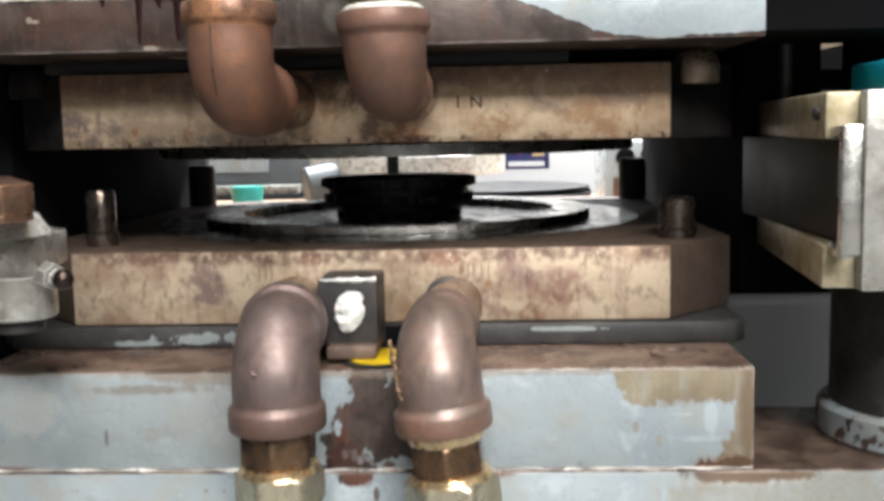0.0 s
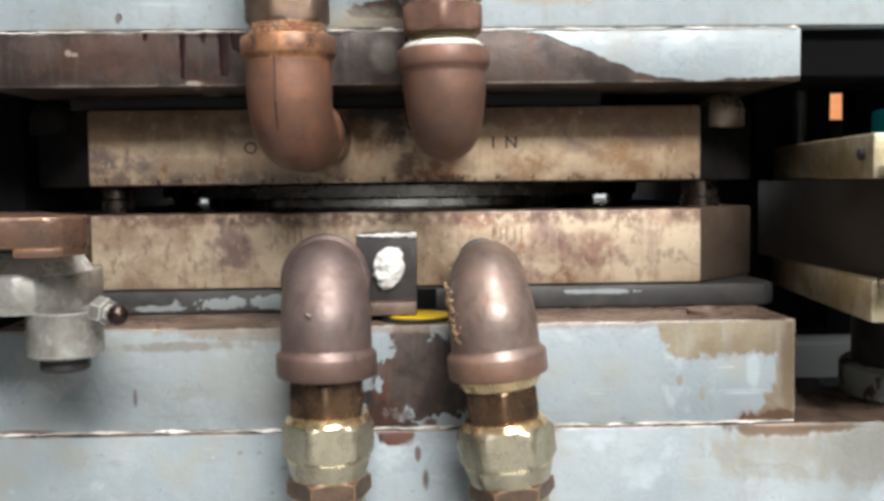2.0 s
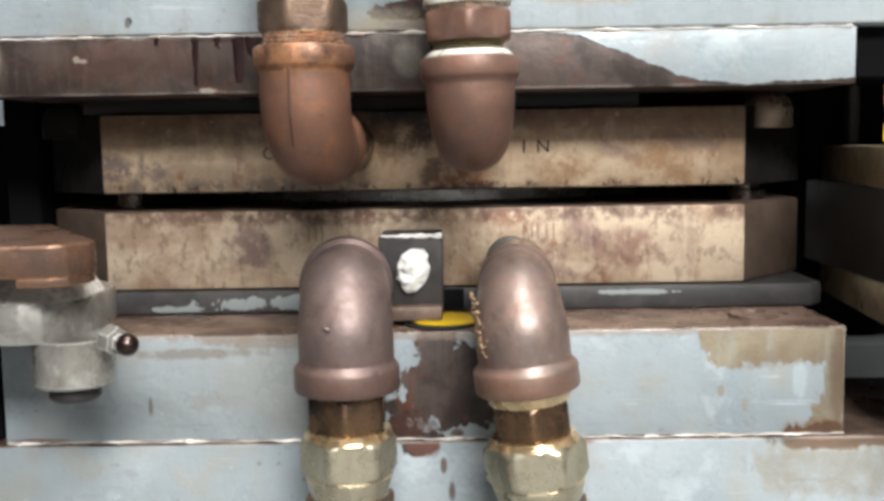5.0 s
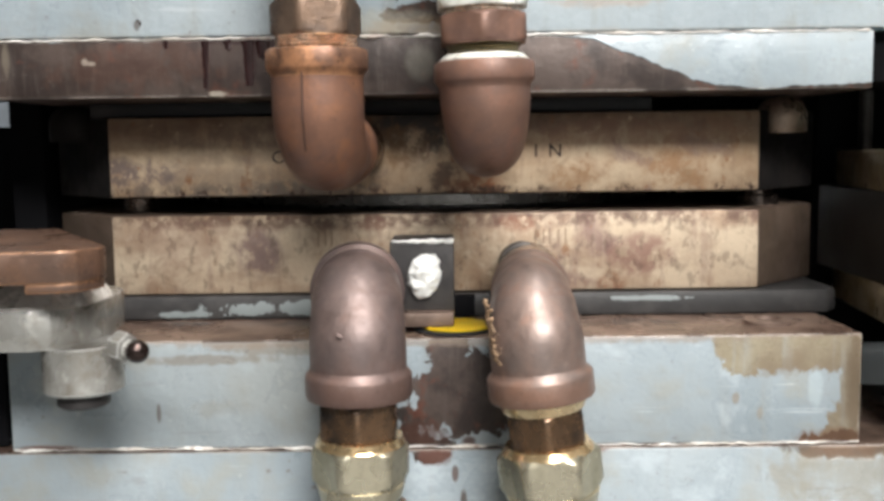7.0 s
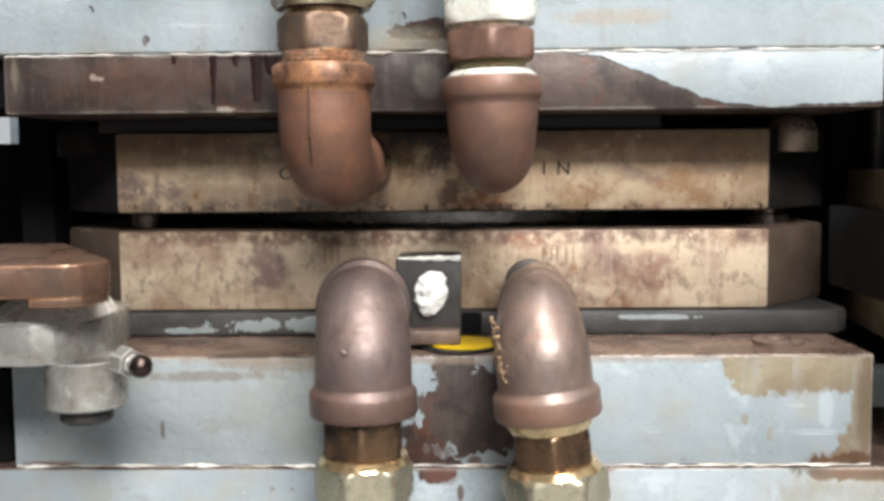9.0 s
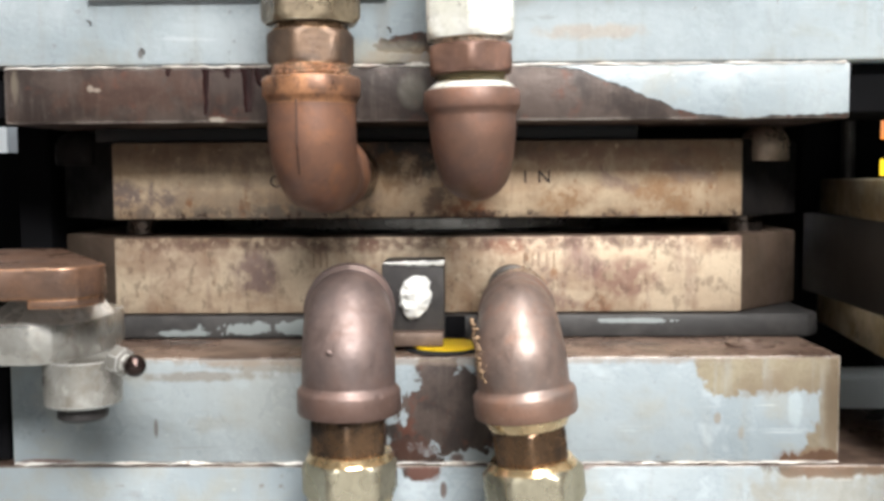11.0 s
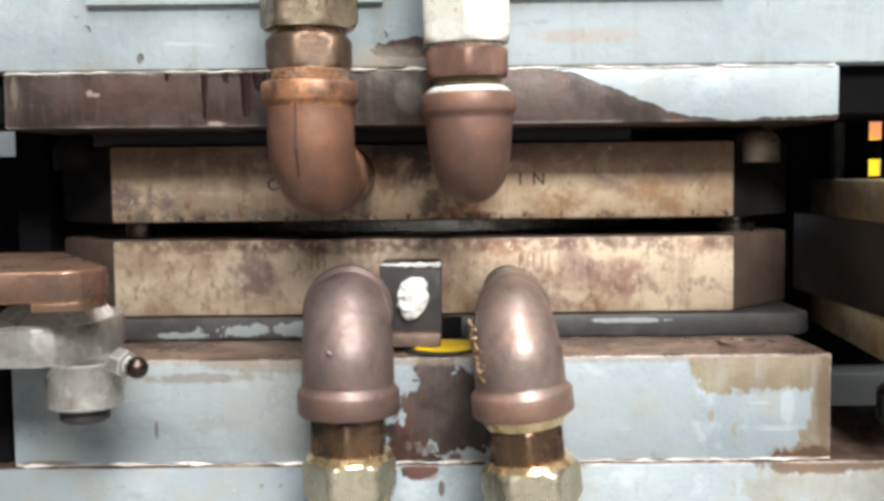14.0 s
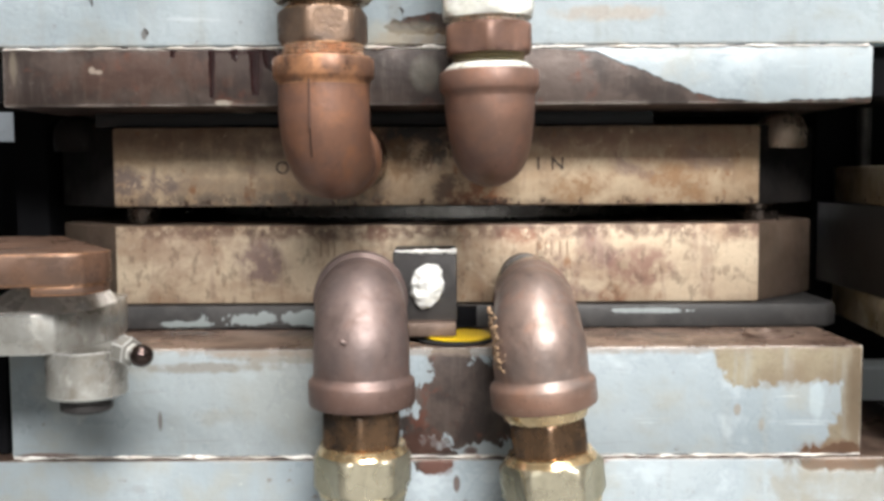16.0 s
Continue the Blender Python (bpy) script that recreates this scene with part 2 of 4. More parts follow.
def lip_zone(n, mid):
    """Paint survives only past a slanting edge; a hair of paint stays along the weld."""
    x = n.ramp(n.axis(n.obj, 0), 0.050, 0.135, 0.0, 0.0238)
    z = n.math("ADD", n.axis(n.obj, 2), n.math("MULTIPLY", n.math("SUBTRACT", mid, 0.5), 0.010))
    a = n.math("SUBTRACT", n.math("ADD", z, x), 0.0248)
    return n.ramp(a, 0.0004, -0.0004)


def bolster_zone(n, mid):
    a = blob(n, mid, 0.012, 0.023, 0.027, 0.0185, 0.25, 1.0)
    b = blob(n, mid, 0.006, 0.043, 0.0085, 0.011, 0.25, 0.9)
    c = blob(n, mid, -0.004, -0.002, 0.012, 0.007)
    d = blob(n, mid, 0.180, 0.0, 0.020, 0.005)
    return n.math("MAXIMUM", n.math("MAXIMUM", a, b), n.math("MAXIMUM", c, d))


def tan_field(n, mid):
    """Paint rubbed down to tan primer along the top corner and the end of the block."""
    rag = n.math("MULTIPLY", n.math("SUBTRACT", n.noise(n.scaled(n.obj, (1, 1, 0.6)), 55, 7, 0.7, 0.6), 0.5), 0.060)
    x, z = n.math("ADD", n.axis(n.obj, 0), rag), n.math("ADD", n.axis(n.obj, 2), n.math("MULTIPLY", rag, 0.55))
    upper = n.math("MULTIPLY", n.ramp(x, 0.1265, 0.1285), n.ramp(z, 0.0300, 0.0312))
    return n.math("MAXIMUM", upper, n.ramp(x, 0.1655, 0.1685))


def base_zone(n, mid):
    return n.math("MAXIMUM", blob(n, mid, 0.185, -0.001, 0.030, 0.007, 1.5, 1.0), blob(n, mid, -0.002, 0.0, 0.010, 0.006))


def frame_zone(n, mid):
    return n.math("MAXIMUM", blob(n, mid, 0.004, 0.010, 0.024, 0.005, 0.25, 1.0), blob(n, mid, -0.192, 0.006, 0.003, 0.004))


def plain(name, colour, rough=0.5, metal=0.0, vary=0.25, scale=40.0):
    n = Nodes(name)
    big = n.noise(n.obj, scale, 5, 0.6)
    dark = tuple(v * (1 - vary) for v in colour)
    fine = n.noise(n.obj, scale * 12, 3, 0.6)
    c = n.mix(n.ramp(big, 0.35, 0.65), dark, colour)
    c = n.mix(n.ramp(fine, 0.55, 0.8, 0, 0.3), c, dark)
    n.bump(fine, 0.1, 0.0004)
    return n.done(c, n.ramp(big, 0.3, 0.7, max(rough - 0.07, 0.03), rough + 0.07), metal)


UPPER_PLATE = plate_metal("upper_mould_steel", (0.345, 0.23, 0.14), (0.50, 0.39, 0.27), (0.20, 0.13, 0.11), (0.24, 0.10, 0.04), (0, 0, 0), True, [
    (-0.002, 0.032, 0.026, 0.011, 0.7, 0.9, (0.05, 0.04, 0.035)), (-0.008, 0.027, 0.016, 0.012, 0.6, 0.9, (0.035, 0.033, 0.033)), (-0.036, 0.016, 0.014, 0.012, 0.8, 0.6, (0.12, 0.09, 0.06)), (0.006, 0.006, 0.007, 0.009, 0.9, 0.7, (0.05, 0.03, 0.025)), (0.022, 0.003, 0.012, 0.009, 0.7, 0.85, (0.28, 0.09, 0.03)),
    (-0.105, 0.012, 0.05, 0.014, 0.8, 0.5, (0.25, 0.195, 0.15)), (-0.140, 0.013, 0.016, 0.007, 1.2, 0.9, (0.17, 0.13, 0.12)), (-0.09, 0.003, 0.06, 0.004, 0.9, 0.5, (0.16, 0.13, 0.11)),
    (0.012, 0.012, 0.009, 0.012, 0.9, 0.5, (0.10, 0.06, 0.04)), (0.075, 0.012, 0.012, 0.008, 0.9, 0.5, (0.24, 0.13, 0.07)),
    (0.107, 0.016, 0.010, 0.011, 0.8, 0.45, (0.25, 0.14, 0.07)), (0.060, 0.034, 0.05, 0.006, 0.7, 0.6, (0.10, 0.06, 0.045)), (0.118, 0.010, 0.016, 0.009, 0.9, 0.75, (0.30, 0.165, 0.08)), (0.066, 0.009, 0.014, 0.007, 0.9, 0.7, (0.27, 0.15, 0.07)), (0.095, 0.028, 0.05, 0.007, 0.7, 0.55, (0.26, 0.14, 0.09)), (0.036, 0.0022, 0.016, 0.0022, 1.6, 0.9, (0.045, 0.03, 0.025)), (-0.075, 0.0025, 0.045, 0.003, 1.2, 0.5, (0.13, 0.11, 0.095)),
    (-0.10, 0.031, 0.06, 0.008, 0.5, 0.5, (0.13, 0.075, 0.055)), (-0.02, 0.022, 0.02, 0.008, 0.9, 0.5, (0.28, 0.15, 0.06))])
LOWER_PLATE = plate_metal("lower_mould_steel", (0.36, 0.25, 0.17), (0.56, 0.455, 0.335), (0.20, 0.115, 0.105), (0.25, 0.12, 0.06), (4, 3, 1), False, [
    (-0.085, 0.021, 0.013, 0.011, 0.8, 0.75, (0.17, 0.11, 0.115)), (0.100, 0.018, 0.015, 0.009, 0.8, 0.7, (0.24, 0.12, 0.10)),
    # the full-width top mark joins brown stain with shade from the upper plate
    (0.0, 0.0368, 0.18, 0.0055, 0.5, 0.9, (0.125, 0.070, 0.05)), (0.085, 0.004, 0.006, 0.005, 0.7, 0.8, (0.23, 0.10, 0.05)),
    (0.040, 0.033, 0.010, 0.004, 0.9, 0.7, (0.24, 0.10, 0.055)), (-0.03, 0.033, 0.007, 0.005, 0.9, 0.7, (0.20, 0.09, 0.06)),
    (0.014, 0.02, 0.014, 0.016, 1.0, 0.45, (0.28, 0.17, 0.10)), (-0.12, 0.025, 0.03, 0.012, 0.9, 0.35, (0.27, 0.17, 0.13))])
RED_RUST, PALE, TAN_WEAR = (0.022, 0.006, 0.005), (0.42, 0.37, 0.31), (0.21, 0.18, 0.125)
LIP = painted("lip_enamel", lip_zone, (2, 0, 5), tone=0.86, marks=[
    (-0.0965, 0.016, 0.0013, 0.013, 0.25, 0.97, RED_RUST), (-0.0770, 0.018, 0.0030, 0.010, 0.35, 0.97, RED_RUST), (-0.0700, 0.022, 0.0060, 0.0045, 0.6, 0.95, RED_RUST),
    (-0.085, 0.017, 0.040, 0.012, 1.2, 0.45, (0.030, 0.018, 0.016)), (-0.1822, 0.016, 0.0014, 0.007, 1.4, 0.55, (0.20, 0.17, 0.13)), (-0.1480, 0.0155, 0.0012, 0.0012, 1.5, 0.8, PALE), (-0.1452, 0.0146, 0.0016, 0.0008, 1.5, 0.8, PALE),
    (-0.080, 0.024, 0.020, 0.0022, 0.6, 0.8, RED_RUST),
    (-0.091, 0.0010, 0.005, 0.0012, 2.0, 0.9, PALE),
    (-0.004, 0.013, 0.006, 0.007, 0.5, 0.30, (0.24, 0.23, 0.19)), (-0.125, 0.014, 0.03, 0.010, 2.6, 0.3, (0.13, 0.065, 0.045))])
# bolster and base tones near 0.8 put the weaker light down there into the paint
BOLSTER = painted("bolster_enamel", bolster_zone, (0, 1, 0), [
    (0.183, 0.030, 0.005, 0.03, 0.8, 0.7, (0.12, 0.085, 0.055)), (0.1645, 0.024, 0.0028, 0.0085, 0.9, 0.6, (0.36, 0.42, 0.45)),
    (0.148, 0.034, 0.010, 0.005, 2.0, 0.45, (0.16, 0.125, 0.085)), (0.176, 0.002, 0.016, 0.004, 2.0, 0.7, (0.15, 0.08, 0.045)),
    # wide grey mark at x -0.105: smudges plus painted shade near the clamp
    (-0.070, 0.030, 0.022, 0.016, 1.1, 0.35, (0.30, 0.29, 0.25)), (-0.105, 0.026, 0.075, 0.026, 0.9, 0.40, (0.185, 0.20, 0.20)), (-0.160, 0.030, 0.016, 0.012, 1.6, 0.4, (0.40, 0.41, 0.39)), (-0.120, 0.016, 0.0009, 0.0042, 0.5, 0.8, (0.10, 0.08, 0.07)),
    (0.045, 0.002, 0.008, 0.002, 1.2, 0.9, (0.14, 0.05, 0.03)), (0.130, 0.020, 0.0016, 0.0028, 1.6, 0.7, (0.22, 0.18, 0.14)), (0.1405, 0.0135, 0.0014, 0.0032, 1.4, 0.6, (0.24, 0.20, 0.15)),
    (0.0145, 0.0024, 0.0030, 0.0022, 1.0, 0.9, (0.06, 0.028, 0.02)), (-0.003, 0.006, 0.0090, 0.0050, 1.3, 0.8, (0.075, 0.034, 0.024)), (-0.168, 0.0012, 0.014, 0.0012, 1.0, 0.7, (0.15, 0.06, 0.035)),
    (-0.100, 0.0395, 0.030, 0.0022, 1.6, 0.6, (0.15, 0.12, 0.09)), (-0.060, 0.0440, 0.030, 0.0024, 1.6, 0.6, (0.17, 0.14, 0.11)), (-0.093, 0.0180, 0.010, 0.0035, 1.8, 0.4, (0.21, 0.20, 0.17)),
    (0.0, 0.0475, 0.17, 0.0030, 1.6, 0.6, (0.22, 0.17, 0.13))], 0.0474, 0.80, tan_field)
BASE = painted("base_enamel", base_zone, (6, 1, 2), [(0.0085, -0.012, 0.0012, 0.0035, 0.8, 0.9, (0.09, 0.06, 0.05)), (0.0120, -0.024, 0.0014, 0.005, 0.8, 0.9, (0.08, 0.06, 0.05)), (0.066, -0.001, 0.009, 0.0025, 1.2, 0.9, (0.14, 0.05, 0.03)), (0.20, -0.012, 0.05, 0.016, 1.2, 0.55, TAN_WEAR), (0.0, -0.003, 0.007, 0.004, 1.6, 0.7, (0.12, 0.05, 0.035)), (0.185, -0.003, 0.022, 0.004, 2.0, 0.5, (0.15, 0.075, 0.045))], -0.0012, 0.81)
FRAME = painted("frame_enamel", frame_zone, (1, 5, 3), [(0.004, 0.003, 0.028, 0.005, 1.2, 0.6, (0.30, 0.19, 0.10)), (0.076, 0.0145, 0.024, 0.0035, 1.3, 0.35, (0.42, 0.26, 0.13)), (-0.125, 0.0065, 0.0009, 0.0016, 2.0, 0.7, (0.08, 0.06, 0.05)), (-0.03, 0.006, 0.03, 0.006, 1.2, 0.5, (0.42, 0.40, 0.33))])
GREY_PAINT = painted("grey_enamel", None, (8, 8, 2))
COLLAR_PAINT = painted("collar_enamel", lambda n, mid: n.ramp(mid, 0.55, 0.57), (3, 1, 7), [], None, 0.8)
BRONZE = cast_skin("brown_bronze", (0.200, 0.145, 0.131), (0.162, 0.122, 0.114), (0.158, 0.090, 0.070), (0.080, 0.052, 0.046), 0.47, 0.5, (0.014, -0.002), 0.65)
STAINED_BRONZE = cast_skin("stained_bronze", (0.245, 0.175, 0.148), (0.190, 0.145, 0.128), (0.270, 0.145, 0.098), (0.090, 0.058, 0.048), 0.44, 0.6, (0.010, -0.004), 0.6)
COPPER = cast_skin("copper_bronze", (0.215, 0.106, 0.068), (0.175, 0.092, 0.066), (0.31, 0.135, 0.062), (0.070, 0.036, 0.028), 0.42, 0.55)
BAND_COPPER = worn_metal("rubbed_copper", (0.42, 0.20, 0.10), (0.19, 0.10, 0.065), 0.40, 0.5, 70, 0.8, (0.07, 0.04, 0.03), 0.3, (0.62, 0.34, 0.17))
DULL_COPPER = cast_skin("dull_copper", (0.190, 0.104, 0.074), (0.158, 0.092, 0.072), (0.245, 0.118, 0.078), (0.080, 0.046, 0.036), 0.46, 0.6)
BRASS = worn_metal("stained_brass", (0.58, 0.53, 0.40), (0.43, 0.385, 0.27), 0.27, 0.85, 26, 0.30, (0.16, 0.12, 0.07), 0.06, (0.90, 0.80, 0.58))
GOLD_RING = worn_metal("gold_ring", (0.86, 0.66, 0.40), (0.74, 0.52, 0.28), 0.22, 0.9, 60, 0.2, (0.25, 0.15, 0.08), 0.06)
PANEL_STEEL = plain("dark_panel", (0.024, 0.021, 0.018), 0.50, 0.0, 0.4, 25)
PIN_STEEL = worn_metal("pin_steel", (0.15, 0.115, 0.095), (0.10, 0.08, 0.07), 0.22, 0.9, 60, 0.3, (0.05, 0.04, 0.035), 0.1)
PALE_STEEL = worn_metal("pale_steel", (0.80, 0.79, 0.76), (0.66, 0.65, 0.61), 0.30, 0.35, 50, 0.35, (0.25, 0.20, 0.14), 0.15)
BUSH_STEEL = worn_metal("bush_steel", (0.36, 0.275, 0.21), (0.25, 0.195, 0.155), 0.34, 0.7, 60, 0.45, (0.06, 0.045, 0.04), 0.15)
DARK_BRASS = worn_metal("dark_brass", (0.24, 0.145, 0.085), (0.075, 0.062, 0.055), 0.24, 0.85, 46, 0.55, (0.05, 0.042, 0.038), 0.15, (0.80, 0.52, 0.28))
COPPER_HEX = worn_metal("copper_hex", (0.185, 0.12, 0.082), (0.12, 0.084, 0.064), 0.40, 0.6, 60, 0.5, (0.07, 0.045, 0.035), 0.25, (0.62, 0.36, 0.18))
BRIGHT_COPPER = worn_metal("bright_thread", (0.94, 0.80, 0.68), (0.84, 0.62, 0.46), 0.24, 0.55, 90, 0.25)
OLIVE_STEEL = worn_metal("tarnished_nut", (0.36, 0.29, 0.20), (0.20, 0.155, 0.11), 0.32, 0.75, 50, 0.5, (0.08, 0.06, 0.045), 0.25, (0.62, 0.55, 0.42))
ZINC = worn_metal("zinc_plate", (0.90, 0.89, 0.83), (0.78, 0.77, 0.68), 0.36, 0.35, 60, 0.12, (0.25, 0.22, 0.15))
STEEL = worn_metal("scuffed_steel", (0.42, 0.415, 0.39), (0.28, 0.27, 0.245), 0.30, 0.5, 34, 0.62, (0.17, 0.13, 0.09), 0.22, (0.88, 0.88, 0.86))
BROWN_STEEL = worn_metal("brown_steel", (0.165, 0.092, 0.060), (0.125, 0.078, 0.058), 0.34, 0.5, 40, 0.4, (0.08, 0.052, 0.042), 0.18, (0.62, 0.30, 0.13))
YELLOWED = worn_metal("yellowed_steel", (0.34, 0.27, 0.145), (0.44, 0.38, 0.26), 0.40, 0.5, 45, 0.6, (0.075, 0.055, 0.035), 0.3, (0.70, 0.66, 0.55))
DARK_STEEL = worn_metal("dark_steel", (0.035, 0.032, 0.032), (0.06, 0.055, 0.052), 0.5, 0.35, 40, 0.4, (0.02, 0.018, 0.018))
OILY_STEEL = worn_metal("oily_steel", (0.06, 0.057, 0.055), (0.10, 0.095, 0.09), 0.24, 0.7, 40, 0.4, (0.03, 0.028, 0.027), 0.1)
RUST_STEEL = worn_metal("rusty_steel", (0.13, 0.09, 0.07), (0.20, 0.14, 0.11), 0.55, 0.4, 45, 0.6, (0.05, 0.03, 0.025))
NEAR_BLACK = worn_metal("near_black_steel", (0.009, 0.008, 0.008), (0.014, 0.012, 0.011), 0.65, 0.0, 40, 0.4, (0.012, 0.01, 0.01))
BROWN_SCALE = worn_metal("brown_scale", (0.075, 0.052, 0.036), (0.10, 0.068, 0.05), 0.6, 0.2, 40, 0.5, (0.03, 0.02, 0.015))
DIE_STEEL = worn_metal("die_steel", (0.22, 0.21, 0.20), (0.15, 0.14, 0.13), 0.30, 0.8, 30, 0.3, (0.05, 0.045, 0.04), 0.1, (0.6, 0.58, 0.55))
BALL = worn_metal("brown_ball", (0.10, 0.07, 0.06), (0.07, 0.05, 0.045), 0.14, 0.9, 60, 0.3)
CHROME = worn_metal("die_chrome", (0.70, 0.69, 0.66), (0.60, 0.58, 0.55), 0.22, 1.0, 30, 0.15, (0.3, 0.28, 0.25))
NEAR_BLACK.node_tree.nodes["Principled BSDF"].inputs["Specular IOR Level"].default_value = 0.1
# near-black for black fittings and for boxes that stand in for shade
DEEP_BLACK = plain("deep_black", (0.006, 0.006, 0.007), 0.85, 0.0)
DEEP_BLACK.node_tree.nodes["Principled BSDF"].inputs["Specular IOR Level"].default_value = 0.06
VINYL = plain("black_vinyl", (0.006, 0.006, 0.007), 0.45, 0.0)
VINYL.node_tree.nodes["Principled BSDF"].inputs["Specular IOR Level"].default_value = 0.25
RUBBER = plain("black_rubber", (0.02, 0.02, 0.022), 0.6)
YELLOW = plain("yellow_plastic", (0.80, 0.55, 0.01), 0.4, 0.0, 0.12)
PUTTY = plain("white_sealant", (0.80, 0.80, 0.77), 0.20, 0.0, 0.08, 90)
WELD = worn_metal("weld_bead", (0.80, 0.78, 0.74), (0.50, 0.46, 0.41), 0.45, 0.1, 50, 0.95, (0.20, 0.10, 0.07))
DRIED_OIL = plain("dried_oil", (0.022, 0.006, 0.006), 0.18, 0.0, 0.4, 120)
SEAM_BROWN = plain("seam_brown", (0.075, 0.035, 0.022), 0.6)
INK = plain("engraved_dark", (0.035, 0.022, 0.018), 0.7)
FAINT = plain("faint_stamp", (0.27, 0.18, 0.12), 0.7)
WHITE = plain("white_enamel", (0.80, 0.82, 0.84), 0.4, 0.0, 0.06, 5)
BLUE = plain("blue_label", (0.02, 0.035, 0.16), 0.4, 0.0, 0.1)
RED = plain("red_label", (0.70, 0.05, 0.05), 0.4, 0.0, 0.1)
TAN = plain("tan_label", (0.70, 0.50, 0.28), 0.5, 0.0, 0.2, 60)
CRUST = plain("old_sealant", (0.34, 0.22, 0.13), 0.6, 0.0, 0.4, 200)
CYAN = plain("cyan_plastic", (0.01, 0.36, 0.52), 0.35, 0.0, 0.1)
TEAL = plain("teal_plastic", (0.02, 0.30, 0.26), 0.4, 0.0, 0.1)
WOOD = plain("table_wood", (0.34, 0.22, 0.14), 0.5, 0.0, 0.35, 14)
ORANGE = plain("orange_card", (0.75, 0.30, 0.12), 0.5, 0.0, 0.2, 20)
CONCRETE = plain("concrete", (0.13, 0.13, 0.125), 0.7, 0.0, 0.3, 3)
WALLPAINT = plain("wall_paint", (0.72, 0.74, 0.75), 0.7, 0.0, 0.12, 2)
GREY_WALL = plain("grey_wall_paint", (0.36, 0.365, 0.36), 0.7, 0.0, 0.15, 2)
GREY_DARK = plain("dark_grey_paint", (0.10, 0.11, 0.12), 0.5, 0.1, 0.3, 12)


def scraped_black(name):
    """Black steel edge with scraps of old grey paint."""
    n = Nodes(name)
    mid, fine = n.noise(n.obj, 70, 6, 0.65), n.noise(n.obj, 500, 3, 0.7)
    c = n.mix(n.ramp(mid, 0.4, 0.65), (0.024, 0.023, 0.023), (0.045, 0.042, 0.041))
    for x, z, rx, rz, rag in ((-0.068, 0.0058, 0.042, 0.0034, 1.5), (-0.118, 0.003, 0.018, 0.0016, 1.8), (0.102, 0.0085, 0.016, 0.0012, 1.8)):
        c = n.mix(blob(n, mid, x, z, rx, rz, 0.3, rag), c, (0.20, 0.225, 0.225))
    n.bump(fine, 0.3, 0.0006)
    return n.done(c, 0.55, 0.0)


for metal, coat, rough in ((BRONZE, 0.20, 0.45), (STAINED_BRONZE, 0.45, 0.27), (COPPER, 0.18, 0.42), (DULL_COPPER, 0.22, 0.42), (UPPER_PLATE, 0.12, 0.3), (LOWER_PLATE, 0.12, 0.3)):
    bsdf = metal.node_tree.nodes["Principled BSDF"]
    bsdf.inputs["Coat Weight"].default_value, bsdf.inputs["Coat Roughness"].default_value = coat, rough

BOARD = plain("black_board", (0.022, 0.022, 0.024), 0.6, 0.0, 0.3, 30)
SCRAPED = scraped_black("scraped_black_steel")

# ---- mesh helpers ----
LOWER = []  # things that ride on the moving platen


def root(name, at, label, category, kind="", group=""):
    ob = new(name)
    ob.empty_display_size = 0.02
    ob.location = at
    return tagged(ob, label, category, group, kind)


def origin(ob):
    p = Vector((0, 0, 0))
    while ob:
        p += ob.location
        ob = ob.parent
    return p


def part(name, bm, material, parent=None, label="", smooth=True, angle=35):
    """Links bm, given in world places, as one mesh under a thing or part."""
    at = origin(parent)
    bmesh.ops.translate(bm, verts=bm.verts, vec=-at)
    bmesh.ops.recalc_face_normals(bm, faces=bm.faces)
    me = bpy.data.meshes.new(name)
    for f in bm.faces:
        f.smooth = smooth
    for e in bm.edges:
        if len(e.link_faces) == 2 and e.calc_face_angle(0) > radians(angle):
            e.smooth = False
    bm.to_mesh(me)
    bm.free()
    me.materials.append(material)
    ob = new(name, me)
    ob.parent = parent
    return tagged(ob, label)


def single(name, bm, material, at, label, category, kind="", group="", angle=35):
    """A thing that is one mesh, with its origin at a place."""
    bmesh.ops.translate(bm, verts=bm.verts, vec=-Vector(at))
    ob = part(name, bm, material, None, "", True, angle)
    ob.location = at
    return tagged(ob, label, category, group, kind)


def box(x0, x1, y0, y1, z0, z1, bevel=0.002, segs=2, bm=None):
    bm = bm or bmesh.new()
    m = Matrix.LocRotScale(((x0 + x1) / 2, (y0 + y1) / 2, (z0 + z1) / 2), None, (x1 - x0, y1 - y0, z1 - z0))
    vs = bmesh.ops.create_cube(bm, size=1, matrix=m)["verts"]
    if bevel:
        es = {e for v in vs for e in v.link_edges}
        bmesh.ops.bevel(bm, geom=list(es), offset=bevel, segments=segs, affect="EDGES", profile=0.5)
    return bm


def prism(outline, z0, z1, bevel=0.0015, bm=None):
    """An upright prism over an outline of (x, y)."""
    bm = bm or bmesh.new()
    low = [bm.verts.new((x, y, z0)) for x, y in outline]
    f = bm.faces.new(low)
    up = bmesh.ops.extrude_face_region(bm, geom=[f])["geom"]
    bmesh.ops.translate(bm, verts=[v for v in up if isinstance(v, bmesh.types.BMVert)], vec=(0, 0, z1 - z0))
    if bevel:
        bmesh.ops.bevel(bm, geom=list(bm.edges), offset=bevel, segments=2, affect="EDGES", profile=0.5)
    return bm


